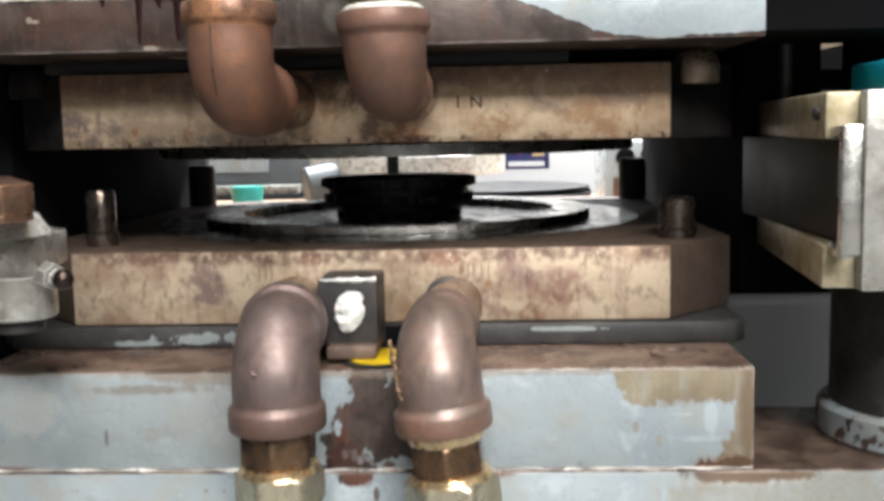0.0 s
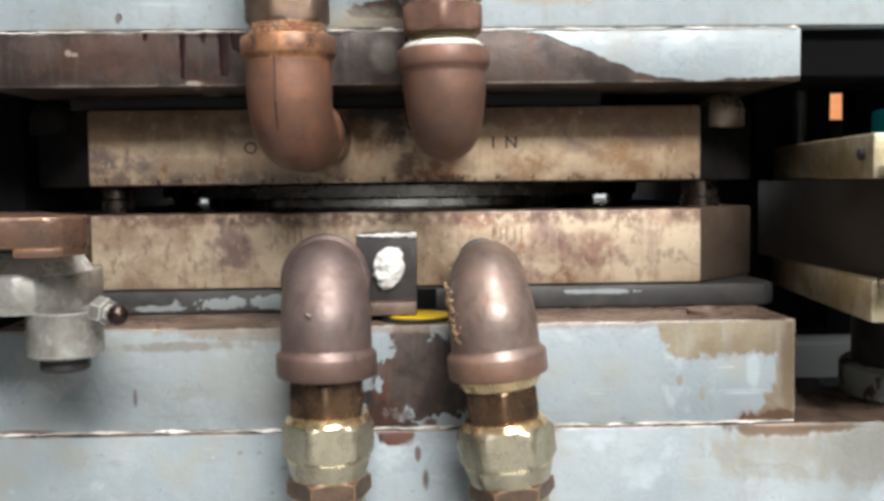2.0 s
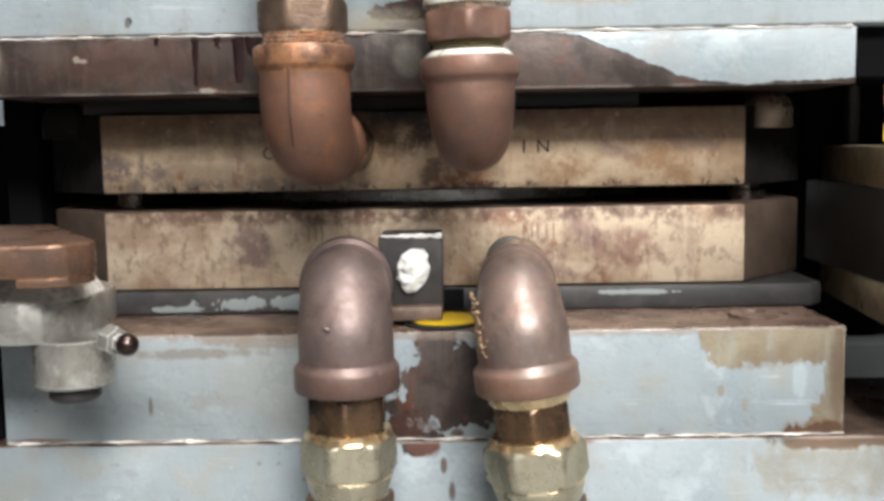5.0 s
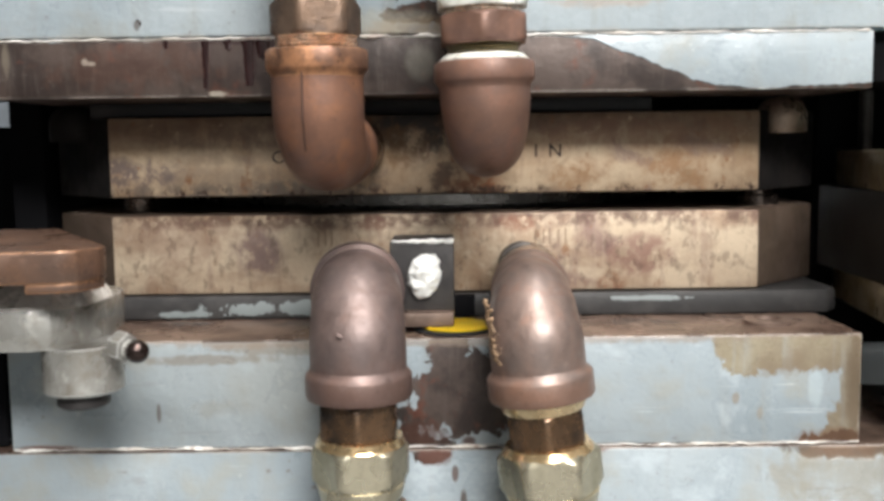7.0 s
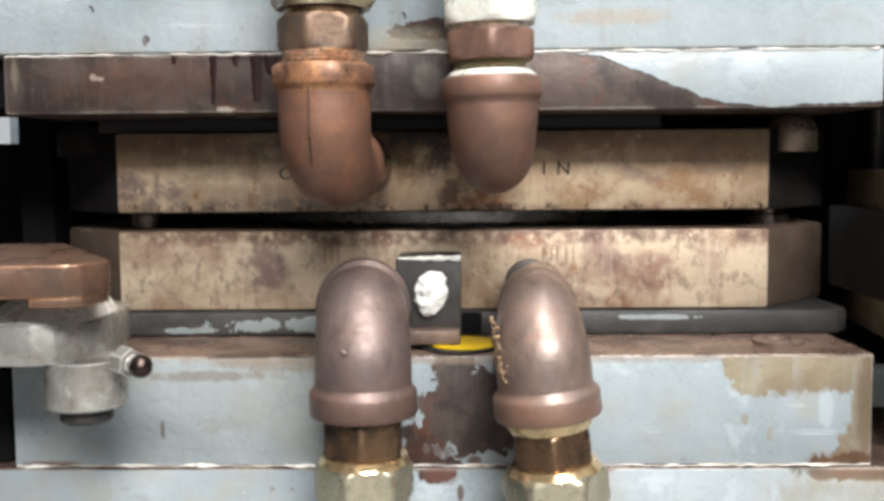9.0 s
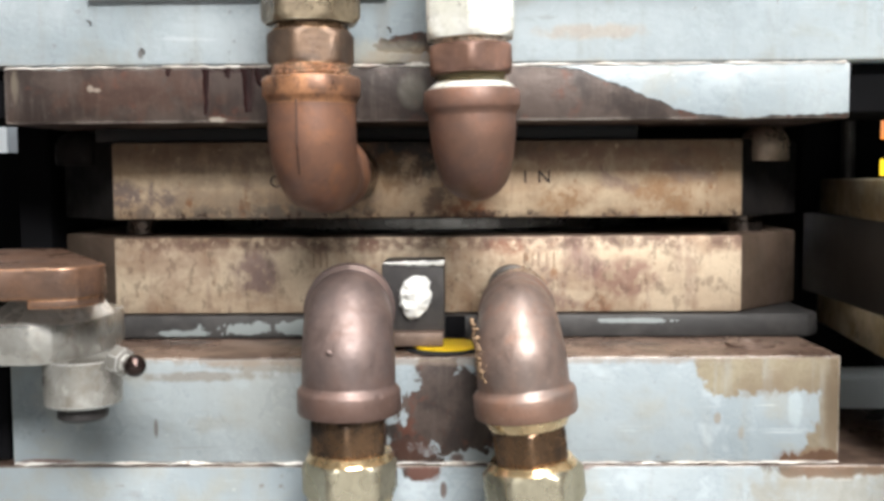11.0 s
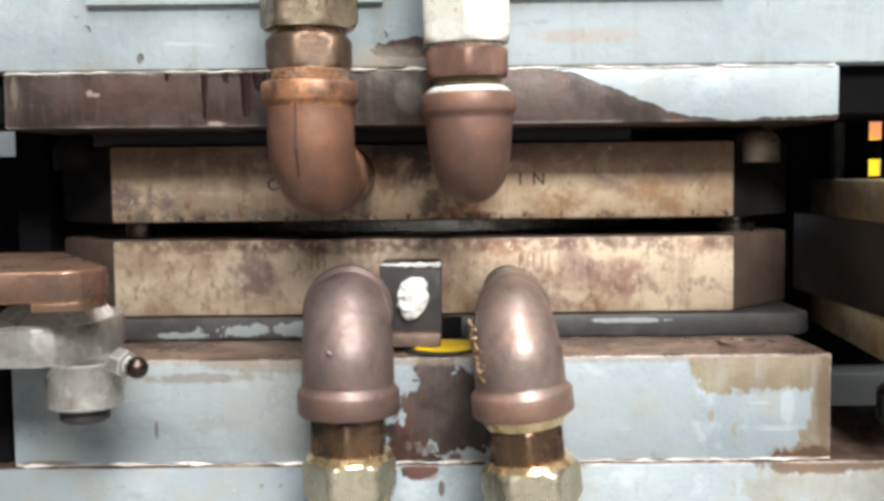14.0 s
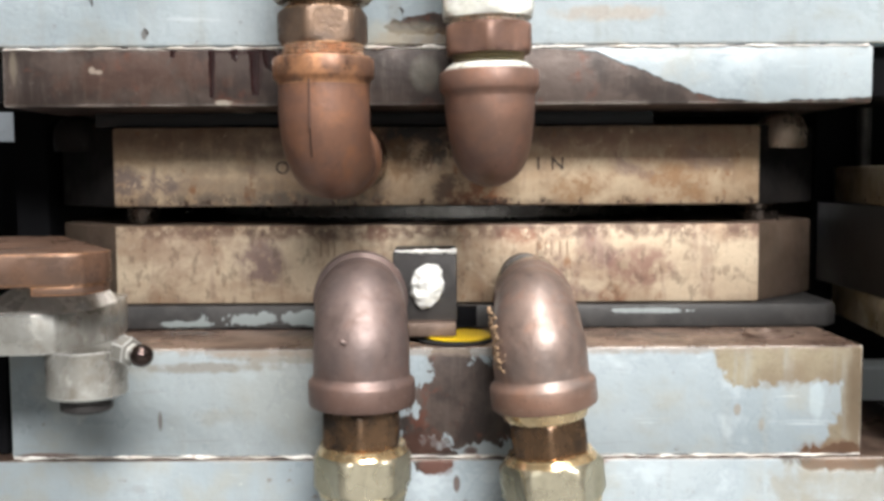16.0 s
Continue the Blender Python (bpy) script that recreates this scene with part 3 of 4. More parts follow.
def turned(profile, segs=48, bm=None, m=Matrix(), sides=0):
    """A lathe body about z: profile of (radius, z) from bottom to top, closed at its ends."""
    bm = bm or bmesh.new()
    rings = []
    for r, z in profile:
        rings.append([bm.verts.new(m @ Vector((r * math.cos(2 * math.pi * i / segs), r * math.sin(2 * math.pi * i / segs), z))) for i in range(segs)])
    for a, b in zip(rings, rings[1:]):
        for i in range(segs):
            bm.faces.new((a[i], a[(i + 1) % segs], b[(i + 1) % segs], b[i]))
    bm.faces.new(rings[0][::-1]), bm.faces.new(rings[-1])
    return bm


def ring(r0, r1, z0, z1, bevel=0.0006, segs=48, m=Matrix()):
    """A flat ring about z."""
    bm = bmesh.new()
    prof = [(r0, z0), (r1 - bevel, z0), (r1, z0 + bevel), (r1, z1 - bevel), (r1 - bevel, z1), (r0, z1)]
    rings = [[bm.verts.new(m @ Vector((r * math.cos(2 * math.pi * i / segs), r * math.sin(2 * math.pi * i / segs), z))) for i in range(segs)] for r, z in prof]
    for k in range(len(rings)):
        a, b = rings[k], rings[(k + 1) % len(rings)]
        for i in range(segs):
            bm.faces.new((a[i], a[(i + 1) % segs], b[(i + 1) % segs], b[i]))
    return bm


def hexagon(r, z0, z1, m=Matrix(), turn=0.0, cham=0.09):
    """A hexagonal nut about z, with turned-down corners at both ends."""
    bm = bmesh.new()
    segs, prof = 60, []
    h = z1 - z0
    c = min(cham * h * 1.6, 0.09 * r * 1.4)
    for z, top in ((z0, 0.885), (z0 + c * 0.5, 0.945), (z0 + c, 1.0), (z1 - c, 1.0), (z1 - c * 0.5, 0.945), (z1, 0.885)):
        row = []
        for i in range(segs):
            a = 2 * math.pi * i / segs
            k = math.cos(math.pi / 6) / math.cos((a % (math.pi / 3)) - math.pi / 6)
            rr = min(r * k, r * top)
            row.append(bm.verts.new(m @ Vector((rr * math.cos(a + turn), rr * math.sin(a + turn), z))))
        prof.append(row)
    for a, b in zip(prof, prof[1:]):
        for i in range(segs):
            bm.faces.new((a[i], a[(i + 1) % segs], b[(i + 1) % segs], b[i]))
    bm.faces.new(prof[0][::-1]), bm.faces.new(prof[-1])
    return bm


def swept(points, radii, segs=32, m=Matrix(), bm=None):
    """A round body swept along points, with a radius at each."""
    bm = bm or bmesh.new()
    pts = [Vector(p) for p in points]
    side, rows = None, []
    for i, p in enumerate(pts):
        d = (pts[min(i + 1, len(pts) - 1)] - pts[max(i - 1, 0)]).normalized()
        side = (Vector((1, 0, 0)) if side is None else side)
        side = (side - d * side.dot(d)).normalized()
        up = d.cross(side)
        rows.append([bm.verts.new(m @ (p + radii[i] * (math.cos(2 * math.pi * k / segs) * side + math.sin(2 * math.pi * k / segs) * up))) for k in range(segs)])
    for a, b in zip(rows, rows[1:]):
        for k in range(segs):
            bm.faces.new((a[k], a[(k + 1) % segs], b[(k + 1) % segs], b[k]))
    bm.faces.new(rows[0][::-1]), bm.faces.new(rows[-1])
    return bm


# ---- the room ----
R = 5.6
single("floor", box(-R, R, -R, R, -0.1, 0, 0), CONCRETE, (0, 0, 0), "grey concrete workshop floor", "floor", "structure")
single("ceiling", box(-R, R, -R, R, 3.0, 3.1, 0), WALLPAINT, (0, 0, 3), "off-white workshop ceiling", "ceiling", "structure")
single("wall_north", box(-R, R, R, R + 0.1, 0, 3, 0), WALLPAINT, (0, R, 0), "pale painted workshop wall", "wall", "structure")
# these three walls are unseen; their greys are set for fill and reflections
single("wall_south", box(-R, R, -R - 0.1, -R, 0, 3, 0), GREY_WALL, (0, -R, 0), "grey painted workshop wall", "wall", "structure")
single("wall_west", box(-R - 0.1, -R, -R, R, 0, 3, 0), CONCRETE, (-R, 0, 0), "pale painted workshop wall", "wall", "structure")
single("wall_east", box(R, R + 0.1, -R, R, 0, 3, 0), CONCRETE, (R, 0, 0), "pale painted workshop wall", "wall", "structure")

# ---- upper half of the press, which stands still ----
upper_frame = root("press_head", (0, 0.2, 1.1695), "blue-grey painted press head with chipped enamel", "press head")
part("head_casting", box(-0.36, 0.36, -0.0446, 0.45, 1.1707, 1.62, 0.002), FRAME, upper_frame, "chipped blue-grey casting")
part("cover_plate", box(-0.147, -0.015, -0.0490, -0.0440, 1.1990, 1.42, 0.0012), GREY_PAINT, upper_frame)
part("cover_plate", box(0.030, 0.137, -0.0490, -0.0440, 1.2005, 1.42, 0.0012), GREY_PAINT, upper_frame)

for x, z in ((-0.1245, 1.1765), (-0.1480, 1.1890), (-0.0150, 1.1850)):
    pts = [(x + 0.0013 * math.cos(a / 3), -0.0449, z + 0.0016 * math.sin(a / 3)) for a in range(-2, 7)]
    part("paint_curl", swept(pts, [0.00015, 0.0003, 0.0004, 0.0004, 0.0004, 0.0003, 0.0003, 0.0002, 0.0001], 6), INK, upper_frame, "dark curl of lifted paint")

lip = root("upper_bolster", (0, 0.2, 1.1455), "steel bolster with half its grey paint worn off", "bolster")
part("bolster_block", box(-0.187, 0.189, -0.044, 0.435, 1.1452, 1.1700, 0.0012), LIP, lip)
bm = bmesh.new()
random.seed(3)
pts = [(-0.186 + i * 0.0025, -0.0442, 1.1700 + random.uniform(-0.0003, 0.0003)) for i in range(150)]
swept(pts, [0.0002 + 0.0011 * max(0.0, noise.noise(Vector((i * 0.21, 2, 1))) + 0.15) for i in range(150)], 8, bm=bm)
part("weld_seam", bm, WELD, lip, "pale ragged weld seam")

random.seed(11)
for x, top, low, r in ((-0.0962, 1.1690, 1.1492, 0.0013), (-0.0778, 1.1692, 1.1500, 0.0022), (-0.0715, 1.1690, 1.1612, 0.0030), (-0.0865, 1.1692, 1.1655, 0.0016), (-0.1130, 1.1692, 1.1664, 0.0011), (0.0068, 1.1692, 1.1630, 0.0012)):
    k = 12
    pts = [(x + random.uniform(-0.0003, 0.0003), 0, top + (low - top) * i / k) for i in range(k + 1)]
    bm = swept(pts, [r * (1.25 - 0.75 * i / k + (0.25 if i > k - 3 else 0)) * random.uniform(0.85, 1.1) for i in range(k + 1)], 12)
    bmesh.ops.scale(bm, vec=(1, 0.14, 1), verts=bm.verts)
    bmesh.ops.translate(bm, vec=(0, -0.0441, 0), verts=bm.verts)
    part("oil_run", bm, DRIED_OIL, lip, "dark red run of dried oil")

# added blocks: they paint the deep shade beside the bolster black
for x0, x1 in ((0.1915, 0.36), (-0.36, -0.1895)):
    single("upper_shade_block", box(x0, x1, -0.034, 0.040, 1.1485, 1.1704, 0.001), DEEP_BLACK, ((x0 + x1) / 2, 0.0, 1.1485), "black block added for the shade under the press head", "block", "", "blocks under the press head")

single("insulating_board", box(-0.18, 0.18, 0.045, 0.375, 1.1387, 1.1453, 0.0008), DEEP_BLACK, (0, 0.2, 1.1387), "black insulating board deep above the mould", "board")
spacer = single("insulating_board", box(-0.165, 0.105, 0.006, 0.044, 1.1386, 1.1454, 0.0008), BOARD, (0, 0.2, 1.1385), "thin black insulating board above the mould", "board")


def octagon(w, y0, y1, c):
    return [(-w + c, y0), (w - c, y0), (w, y0 + c), (w, y1 - c), (w - c, y1), (-w + c, y1), (-w, y1 - c), (-w, y0 + c)]


upper = root("upper_mould_plate", (0, 0.195, 1.10), "heat-stained tan steel mould plate with stamped letters", "mould plate")
# core and chamfers are far darker than the front face
part("plate_core", prism(octagon(0.195, 0.0012, 0.39, 0.04), 1.1, 1.1385, 0.0016), NEAR_BLACK, upper, "near-black steel core")
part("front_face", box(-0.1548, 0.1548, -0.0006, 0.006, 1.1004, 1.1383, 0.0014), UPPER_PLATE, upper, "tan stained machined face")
part("die_ring", ring(0.1345, 0.162, 1.0925, 1.0998, m=Matrix.Translation((0, 0.195, 0))), DIE_STEEL, upper, "polished steel die ring")
for x, y in ((0.1700, 0.0155), (-0.1790, 0.0225)):
    prof = [(0.0114, 1.1275), (0.0120, 1.1285), (0.0120, 1.1350), (0.0115, 1.1385), (0.0098, 1.1418), (0.0070, 1.1440), (0.0035, 1.1450)]
    # left bush gets the near-black material to paint its dimmer light
    part("guide_bush", turned(prof, 32, m=Matrix.Translation((x, y, 0))), BUSH_STEEL if x > 0 else NEAR_BLACK, upper, "worn round guide bush")


def stamp(text, x, z, size, parent, y=-0.0008, yaw=0.0):
    """Stamped letters on a front face."""
    cu = bpy.data.curves.new("letters", "FONT")
    cu.body, cu.size, cu.extrude, cu.space_character = text, size, 0.0003, 1.25
    cu.align_x, cu.align_y = "CENTER", "CENTER"
    tmp = new("letters", cu)
    me = bpy.data.meshes.new_from_object(tmp)
    bpy.data.objects.remove(tmp)
    ob = new("stamped_letters", me)
    me.materials.append(INK)
    ob.parent = parent
    ob.matrix_basis = Matrix.Translation(-origin(parent)) @ Matrix.Translation((x, y, z)) @ pose(0, 0, 0, 90, 0, 0)
    return ob


stamp("I N", 0.0545, 1.1200, 0.0088, upper)
stamp("O", -0.0735, 1.1185, 0.0085, upper)

for x, h in ((-0.0075, 0.006), (-0.0030, 0.007), (0.0030, 0.006)):
    part("stamped_mark", box(x, x + 0.0008, -0.0010, 0.0, 1.1175, 1.1175 + h, 0), FAINT, upper, "worn unreadable stamped mark")

# ---- lower half of the press, which rises ----
base = root("lower_platen", (0, 0.2, 0.993), "wide blue-grey painted moving platen, chipped and rusty", "platen")
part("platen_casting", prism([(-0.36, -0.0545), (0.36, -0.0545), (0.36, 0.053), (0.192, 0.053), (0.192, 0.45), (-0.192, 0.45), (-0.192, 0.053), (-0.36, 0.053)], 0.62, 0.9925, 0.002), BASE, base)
ram = part("ram", turned([(0.12, 0.0), (0.12, 0.62)], 48, m=Matrix.Translation((0, 0.2, 0))), STEEL, base, "smooth steel ram")
bol = root("lower_bolster", (0, 0.2, 0.993), "blue-grey painted bolster block with bare brown patches", "bolster")
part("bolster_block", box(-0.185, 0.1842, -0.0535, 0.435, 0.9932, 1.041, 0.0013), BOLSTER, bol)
bm = bmesh.new()
pts = [(-0.184 + i * 0.0025, -0.0540, 0.9932 + random.uniform(-0.0004, 0.0004)) for i in range(148)]
swept(pts, [0.0002 + 0.0011 * max(0.0, noise.noise(Vector((i * 0.17, 7, 1))) + 0.15) for i in range(148)], 8, bm=bm)
part("weld_seam", bm, WELD, bol, "pale ragged weld seam")
part("bolt_head", turned([(0.011, 1.0405), (0.011, 1.0425), (0.0095, 1.0432), (0.006, 1.0432), (0.0055, 1.0415)], 32, m=Matrix.Translation((0.152, -0.026, 0))), RUST_STEEL, bol, "rusty sunk bolt head")
shim = single("lower_backing_plate", prism(octagon(0.194, -0.003, 0.395, 0.006), 1.0412, 1.0528, 0.002), SCRAPED, (0, 0.2, 1.041), "dark steel backing plate with paint scraps", "backing plate")
lower = root("lower_mould_plate", (0, 0.195, 1.053), "heat-stained steel mould plate with rust and purple stains", "mould plate")
part("plate_core", prism(octagon(0.195, 0.0012, 0.39, 0.04), 1.053, 1.0915, 0.0016), BROWN_SCALE, lower, "dark brown scaled steel core")
part("front_face", box(-0.1548, 0.1552, -0.0006, 0.006, 1.0534, 1.0913, 0.0012), LOWER_PLATE, lower, "tan stained machined face")
part("die_seat", turned([(0.166, 1.0916), (0.166, 1.0921)], 48, m=Matrix.Translation((0, 0.195, 0))), OILY_STEEL, lower, "dark oily die seat")
part("die_ring", ring(0.108, 0.1335, 1.0922, 1.0977, m=Matrix.Translation((0, 0.195, 0))), CHROME, lower, "polished steel die ring")
for x, y, r, h in ((0.165, 0.036, 0.0095, 0.022), (-0.153, 0.040, 0.0080, 0.031)):
    m = Matrix.Translation((x, y, 1.0915))
    part("guide_pin", turned([(r * 1.12, 0), (r * 1.12, h * 0.22), (r, h * 0.26), (r, h * 0.93), (r * 0.86, h)], 32, m=m), PIN_STEEL, lower, "worn steel guide pin")
for x in (-0.186, 0.186):
    part("guide_pin", turned([(0.0115, 0), (0.0115, 0.030), (0.010, 0.034)], 24, m=Matrix.Translation((x, 0.352, 1.0915))), DARK_STEEL, lower, "dark rear guide pin")
for x, h in ((-0.0560, 0.0075), (-0.0525, 0.0075), (-0.0495, 0.007), (0.0480, 0.007), (0.0520, 0.007), (0.0548, 0.0075), (0.0590, 0.007), (0.0625, 0.0075)):
    part("stamped_mark", box(x, x + 0.0006, -0.0008, 0.0, 1.0760, 1.0760 + h, 0), FAINT, lower, "worn unreadable stamped mark")
# no hollow here: a black slab paints the recess's darkness
part("recess", box(0.0094, 0.0190, -0.0044, -0.0020, 1.0424, 1.0522, 0.0004), DEEP_BLACK, shim, "black slab drawn for the shaded recess")
LOWER += [base, bol, shim, lower]

# ---- the pipes with their elbows ----


def pipe(name, corner, heading, lean, up, body, band, mats, label, stack, hose_r, short=0.0, taper=0.94, back_band=1.0, tall=0.0116):
    """A water pipe: nipple out of the mould, elbow, banded mouth, then a stack of nuts along the leg and a hose."""
    x, y, z = corner
    s = 1 if up else -1
    thing = root(name, (x, y, z + s * 0.03), label, "pipe")
    m = Matrix.Translation(corner) @ pose(0, 0, 0, 0, lean, heading)
    metal, band_metal = mats
    R2 = 0.0185
    # the bend lies in the local y-z plane: back along +y, then along the leg
    pts = [(0, 0.042, 0), (0, 0.034, 0), (0, 0.026, 0)]
    pts += [(0, R2 - R2 * math.sin(radians(a)), s * (R2 - R2 * math.cos(radians(a)))) for a in range(0, 91, 6)]
    pts += [(0, 0, s * (0.034 - short))]
    grow = [taper + (1 - taper) * min(1, max(0, i - 2) / 14) for i in range(len(pts))]
    part("elbow", swept(pts, [body * g for g in grow], 40, m), metal, thing)
    # rolled band at the mouth
    low = 0.0380 - tall
    prof = [(body, low - 0.0010), (body + 0.0003, low), (band - 0.0011, low + 0.0009), (band - 0.0003, low + 0.0017), (band, low + 0.0026), (band, 0.0366), (band - 0.0005, 0.0375), (band - 0.0014, 0.0379), (body * 0.9, 0.0380)]
    flip = (m if up else m @ Matrix.Diagonal((1, 1, -1, 1))) @ Matrix.Translation((0, 0, -short))
    part("band", turned(prof, 40, m=flip), band_metal, thing)
    back = m @ pose(0, 0.032, 0, -90, 0, 0)
    part("inner_band", turned([(body * taper, -0.004), (body * taper + (band - body) * back_band, -0.002), (body * taper + (band - body) * back_band, 0.009), (body * 0.7, 0.010)], 40, m=back), metal, thing)
    length = (-(m.translation.y) / math.cos(radians(heading))) + 0.004
    part("nipple", swept([(0, 0.036, 0), (0, length, 0)], [body * 0.8] * 2, 24, m), DARK_BRASS, thing)
    for kind, r, z0, z1, mat, extra in stack:
        if kind == "hex":
            ob = hexagon(r, z0, z1, flip, extra)
        elif kind == "cone":
            ob = turned([(r, z0), (r, z0 + 0.0006), (extra, z1)], 36, m=flip)
        elif kind == "thread":
            k = 3
            prof = [(r * (0.85 if j % 2 else 1.0), z0 + (z1 - z0) * j / (2 * k)) for j in range(2 * k + 1)]
            ob = turned(prof, 36, m=flip)
        else:
            ob = turned([(r * 0.97, z0), (r, z0 + 0.0006), (r, z1 - 0.0006), (r * 0.97, z1)], 36, m=flip)
        part({"hex": "hex_nut", "thread": "thread", "cyl": "sleeve", "cone": "ferrule"}[kind], ob, mat, thing)
    end = stack[-1][3]
    pts = [(0.0006 * math.sin(i * 0.5), -0.0025 * (i / 12) ** 2 * 4, end + i * 0.016) for i in range(13)]
    part("hose", swept(pts, [hose_r] * 13, 24, flip), RUBBER, thing, "black rubber hose")
    return thing


first = pipe("water_pipe", (-0.0425, -0.090, 1.1225), -3.5, 0, True, 0.0176, 0.0195, (COPPER, BAND_COPPER),
     "copper-coloured pipe elbow screwed into the upper mould", [
         ("thread", 0.0158, 0.038, 0.0422, BRIGHT_COPPER, 0), ("hex", 0.0174, 0.0422, 0.0560, COPPER_HEX, 0.33),
         ("cyl", 0.0150, 0.056, 0.0585, DARK_BRASS, 0), ("hex", 0.0200, 0.0585, 0.090, OLIVE_STEEL, 0.02),
         ("cyl", 0.0150, 0.090, 0.105, BRASS, 0)], 0.014, 0.0, 0.95, 0.3, 0.0098)
pipe("water_pipe", (0.0220, -0.090, 1.1256), -2, -1.5, True, 0.0174, 0.0193, (DULL_COPPER, DULL_COPPER),
     "dull brown pipe elbow below a bright zinc nut", [
         # the first, pale cone paints the highlight on the band's top rim
         ("cone", 0.0172, 0.0379, 0.0404, ZINC, 0.0150), ("thread", 0.0142, 0.0402, 0.0440, BRASS, 0), ("hex", 0.0184, 0.0440, 0.0552, DULL_COPPER, 0.56),
         ("cyl", 0.0146, 0.0552, 0.0574, BRIGHT_COPPER, 0), ("hex", 0.0195, 0.0574, 0.086, ZINC, 0.58),
         ("cyl", 0.0150, 0.086, 0.102, ZINC, 0)], 0.014, 0.0084, 0.86, 0.3, 0.0094)
seam = [(-0.0460, -0.090 - 0.01735, 1.1535 - i * 0.0016 ) for i in range(14)]
seam += [(-0.0460, -0.0715 - 0.0360 * math.cos(radians(a)) + 0.0003, 1.1410 - 0.0360 * math.sin(radians(a)) + 0.0002) for a in range(14, 38, 6)]
part("casting_seam", swept(seam, [0.00045] * len(seam), 8), SEAM_BROWN, first, "dark casting seam")
p3 = pipe("water_pipe", (-0.0292, -0.090, 1.0630), 5, 0, False, 0.0190, 0.0211, (BRONZE, BRONZE),
          "brown bronze pipe elbow screwed into the lower mould", [
              ("hex", 0.0170, 0.038, 0.0540, DARK_BRASS, 0.45), ("cone", 0.0168, 0.0535, 0.0566, GOLD_RING, 0.0180),
              ("hex", 0.0194, 0.0562, 0.0725, BRASS, 0.10), ("cone", 0.0176, 0.0725, 0.0803, BRASS, 0.0158), ("hex", 0.0180, 0.0802, 0.0885, COPPER_HEX, 0.1),
              ("cyl", 0.0150, 0.0885, 0.105, BRASS, 0)], 0.014)
p4 = pipe("water_pipe", (0.0392, -0.090, 1.0620), -3.5, -6, False, 0.0187, 0.0211, (STAINED_BRONZE, STAINED_BRONZE),
          "brown bronze pipe elbow with pale sealant on its side", [
              ("cone", 0.0180, 0.0376, 0.0425, GOLD_RING, 0.0160), ("hex", 0.0168, 0.0420, 0.0570, DARK_BRASS, 0.55),
              ("cone", 0.0168, 0.0562, 0.0592, GOLD_RING, 0.0186), ("hex", 0.0208, 0.0588, 0.0755, BRASS, 0.02), ("cone", 0.0188, 0.0755, 0.083, BRASS, 0.0168),
              ("hex", 0.0185, 0.083, 0.090, COPPER_HEX, 0.1), ("cyl", 0.0155, 0.090, 0.105, BRASS, 0)], 0.014, 0.0, 0.83, 0.5)
random.seed(5)
bm = bmesh.new()
for i in range(110):
    k = random.random()
    down = 0.003 + 0.024 * k
    a = radians(random.gauss(186, 9) + 12 * k)
    at = (0.0392 - 0.0013 + 0.0030 * k + 0.0172 * math.cos(a), -0.0895 + 0.0176 * math.sin(a) - 0.004, 1.0665 - down)
    r = random.uniform(0.0003, 0.0009)
    bmesh.ops.create_icosphere(bm, subdivisions=1, radius=1, matrix=Matrix.LocRotScale(at, Euler((k * 9, k * 5, 0)), (r, r * 0.8, r * random.uniform(0.8, 2.0))))
nub = bmesh.new()
bmesh.ops.create_icosphere(nub, subdivisions=2, radius=1, matrix=Matrix.LocRotScale((-0.0345, -0.1079, 1.0527), Euler((0, 0.6, 0)), (0.0017, 0.0006, 0.0009)))
part("casting_nub", nub, BRONZE, p3, "small casting flaw")
part("sealant", bm, CRUST, p4, "tan crust of old sealant", angle=80)
part("collar", turned([(0.0100, 0), (0.0116, 0.0006), (0.0116, 0.0040), (0.0106, 0.0046), (0.0106, 0.0062), (0.0116, 0.0068), (0.0116, 0.0110), (0.0100, 0.0116)], 40, m=Matrix.Translation((0.0418, -0.0014, 1.0660)) @ pose(0, 0, 0, 90, 0, 0)), DARK_STEEL, p4, "dark threaded collar behind the elbow")
LOWER += [p3, p4]

# ---- stop block with its lump of sealant, and the yellow cap ----
blk = root("stop_block", (-0.003, -0.02, 1.043), "dark steel stop block smeared with white sealant", "block")
part("block", box(-0.0195, 0.0092, -0.036, -0.0008, 1.0500, 1.0812, 0.0010), DARK_STEEL, blk)
part("foot", box(-0.0150, 0.0088, -0.0432, -0.0008, 1.0438, 1.0502, 0.0010), RUST_STEEL, blk, "pale worn steel foot")
bm = bmesh.new()
pts = [(-0.0185 + i * 0.00115, -0.0362 + 0.0004 * math.sin(i), 1.0812 + 0.0002 * math.sin(i * 1.7)) for i in range(25)]
swept(pts, [0.0003 + 0.0011 * min(1.0, i / 12) * (0.8 + 0.3 * math.sin(i * 0.9)) for i in range(25)], 10, bm=bm)
part("top_edge", bm, PUTTY, blk, "white paint on the top edge")
bm = bmesh.new()
bmesh.ops.create_icosphere(bm, subdivisions=5, radius=1, matrix=Matrix.LocRotScale((-0.0040, -0.0368, 1.0662), Euler((0, 0.22, 0)), (0.0068, 0.0052, 0.0098)))
bm.normal_update()
for v in bm.verts:
    q = v.co * 150
    fold = 1 - abs(noise.noise(Vector((q.x + 3.1, q.y, q.z * 1.5)))) * 2.4
    v.co += v.normal * (0.0008 * fold + 0.0008 * noise.noise(v.co * 380))
part("sealant", bm, PUTTY, blk, "shiny white lump of sealant", angle=80)
cap = root("yellow_tag", (0.0090, -0.0340, 1.0414), "flat round yellow plastic tag over a black shade disc", "tag")
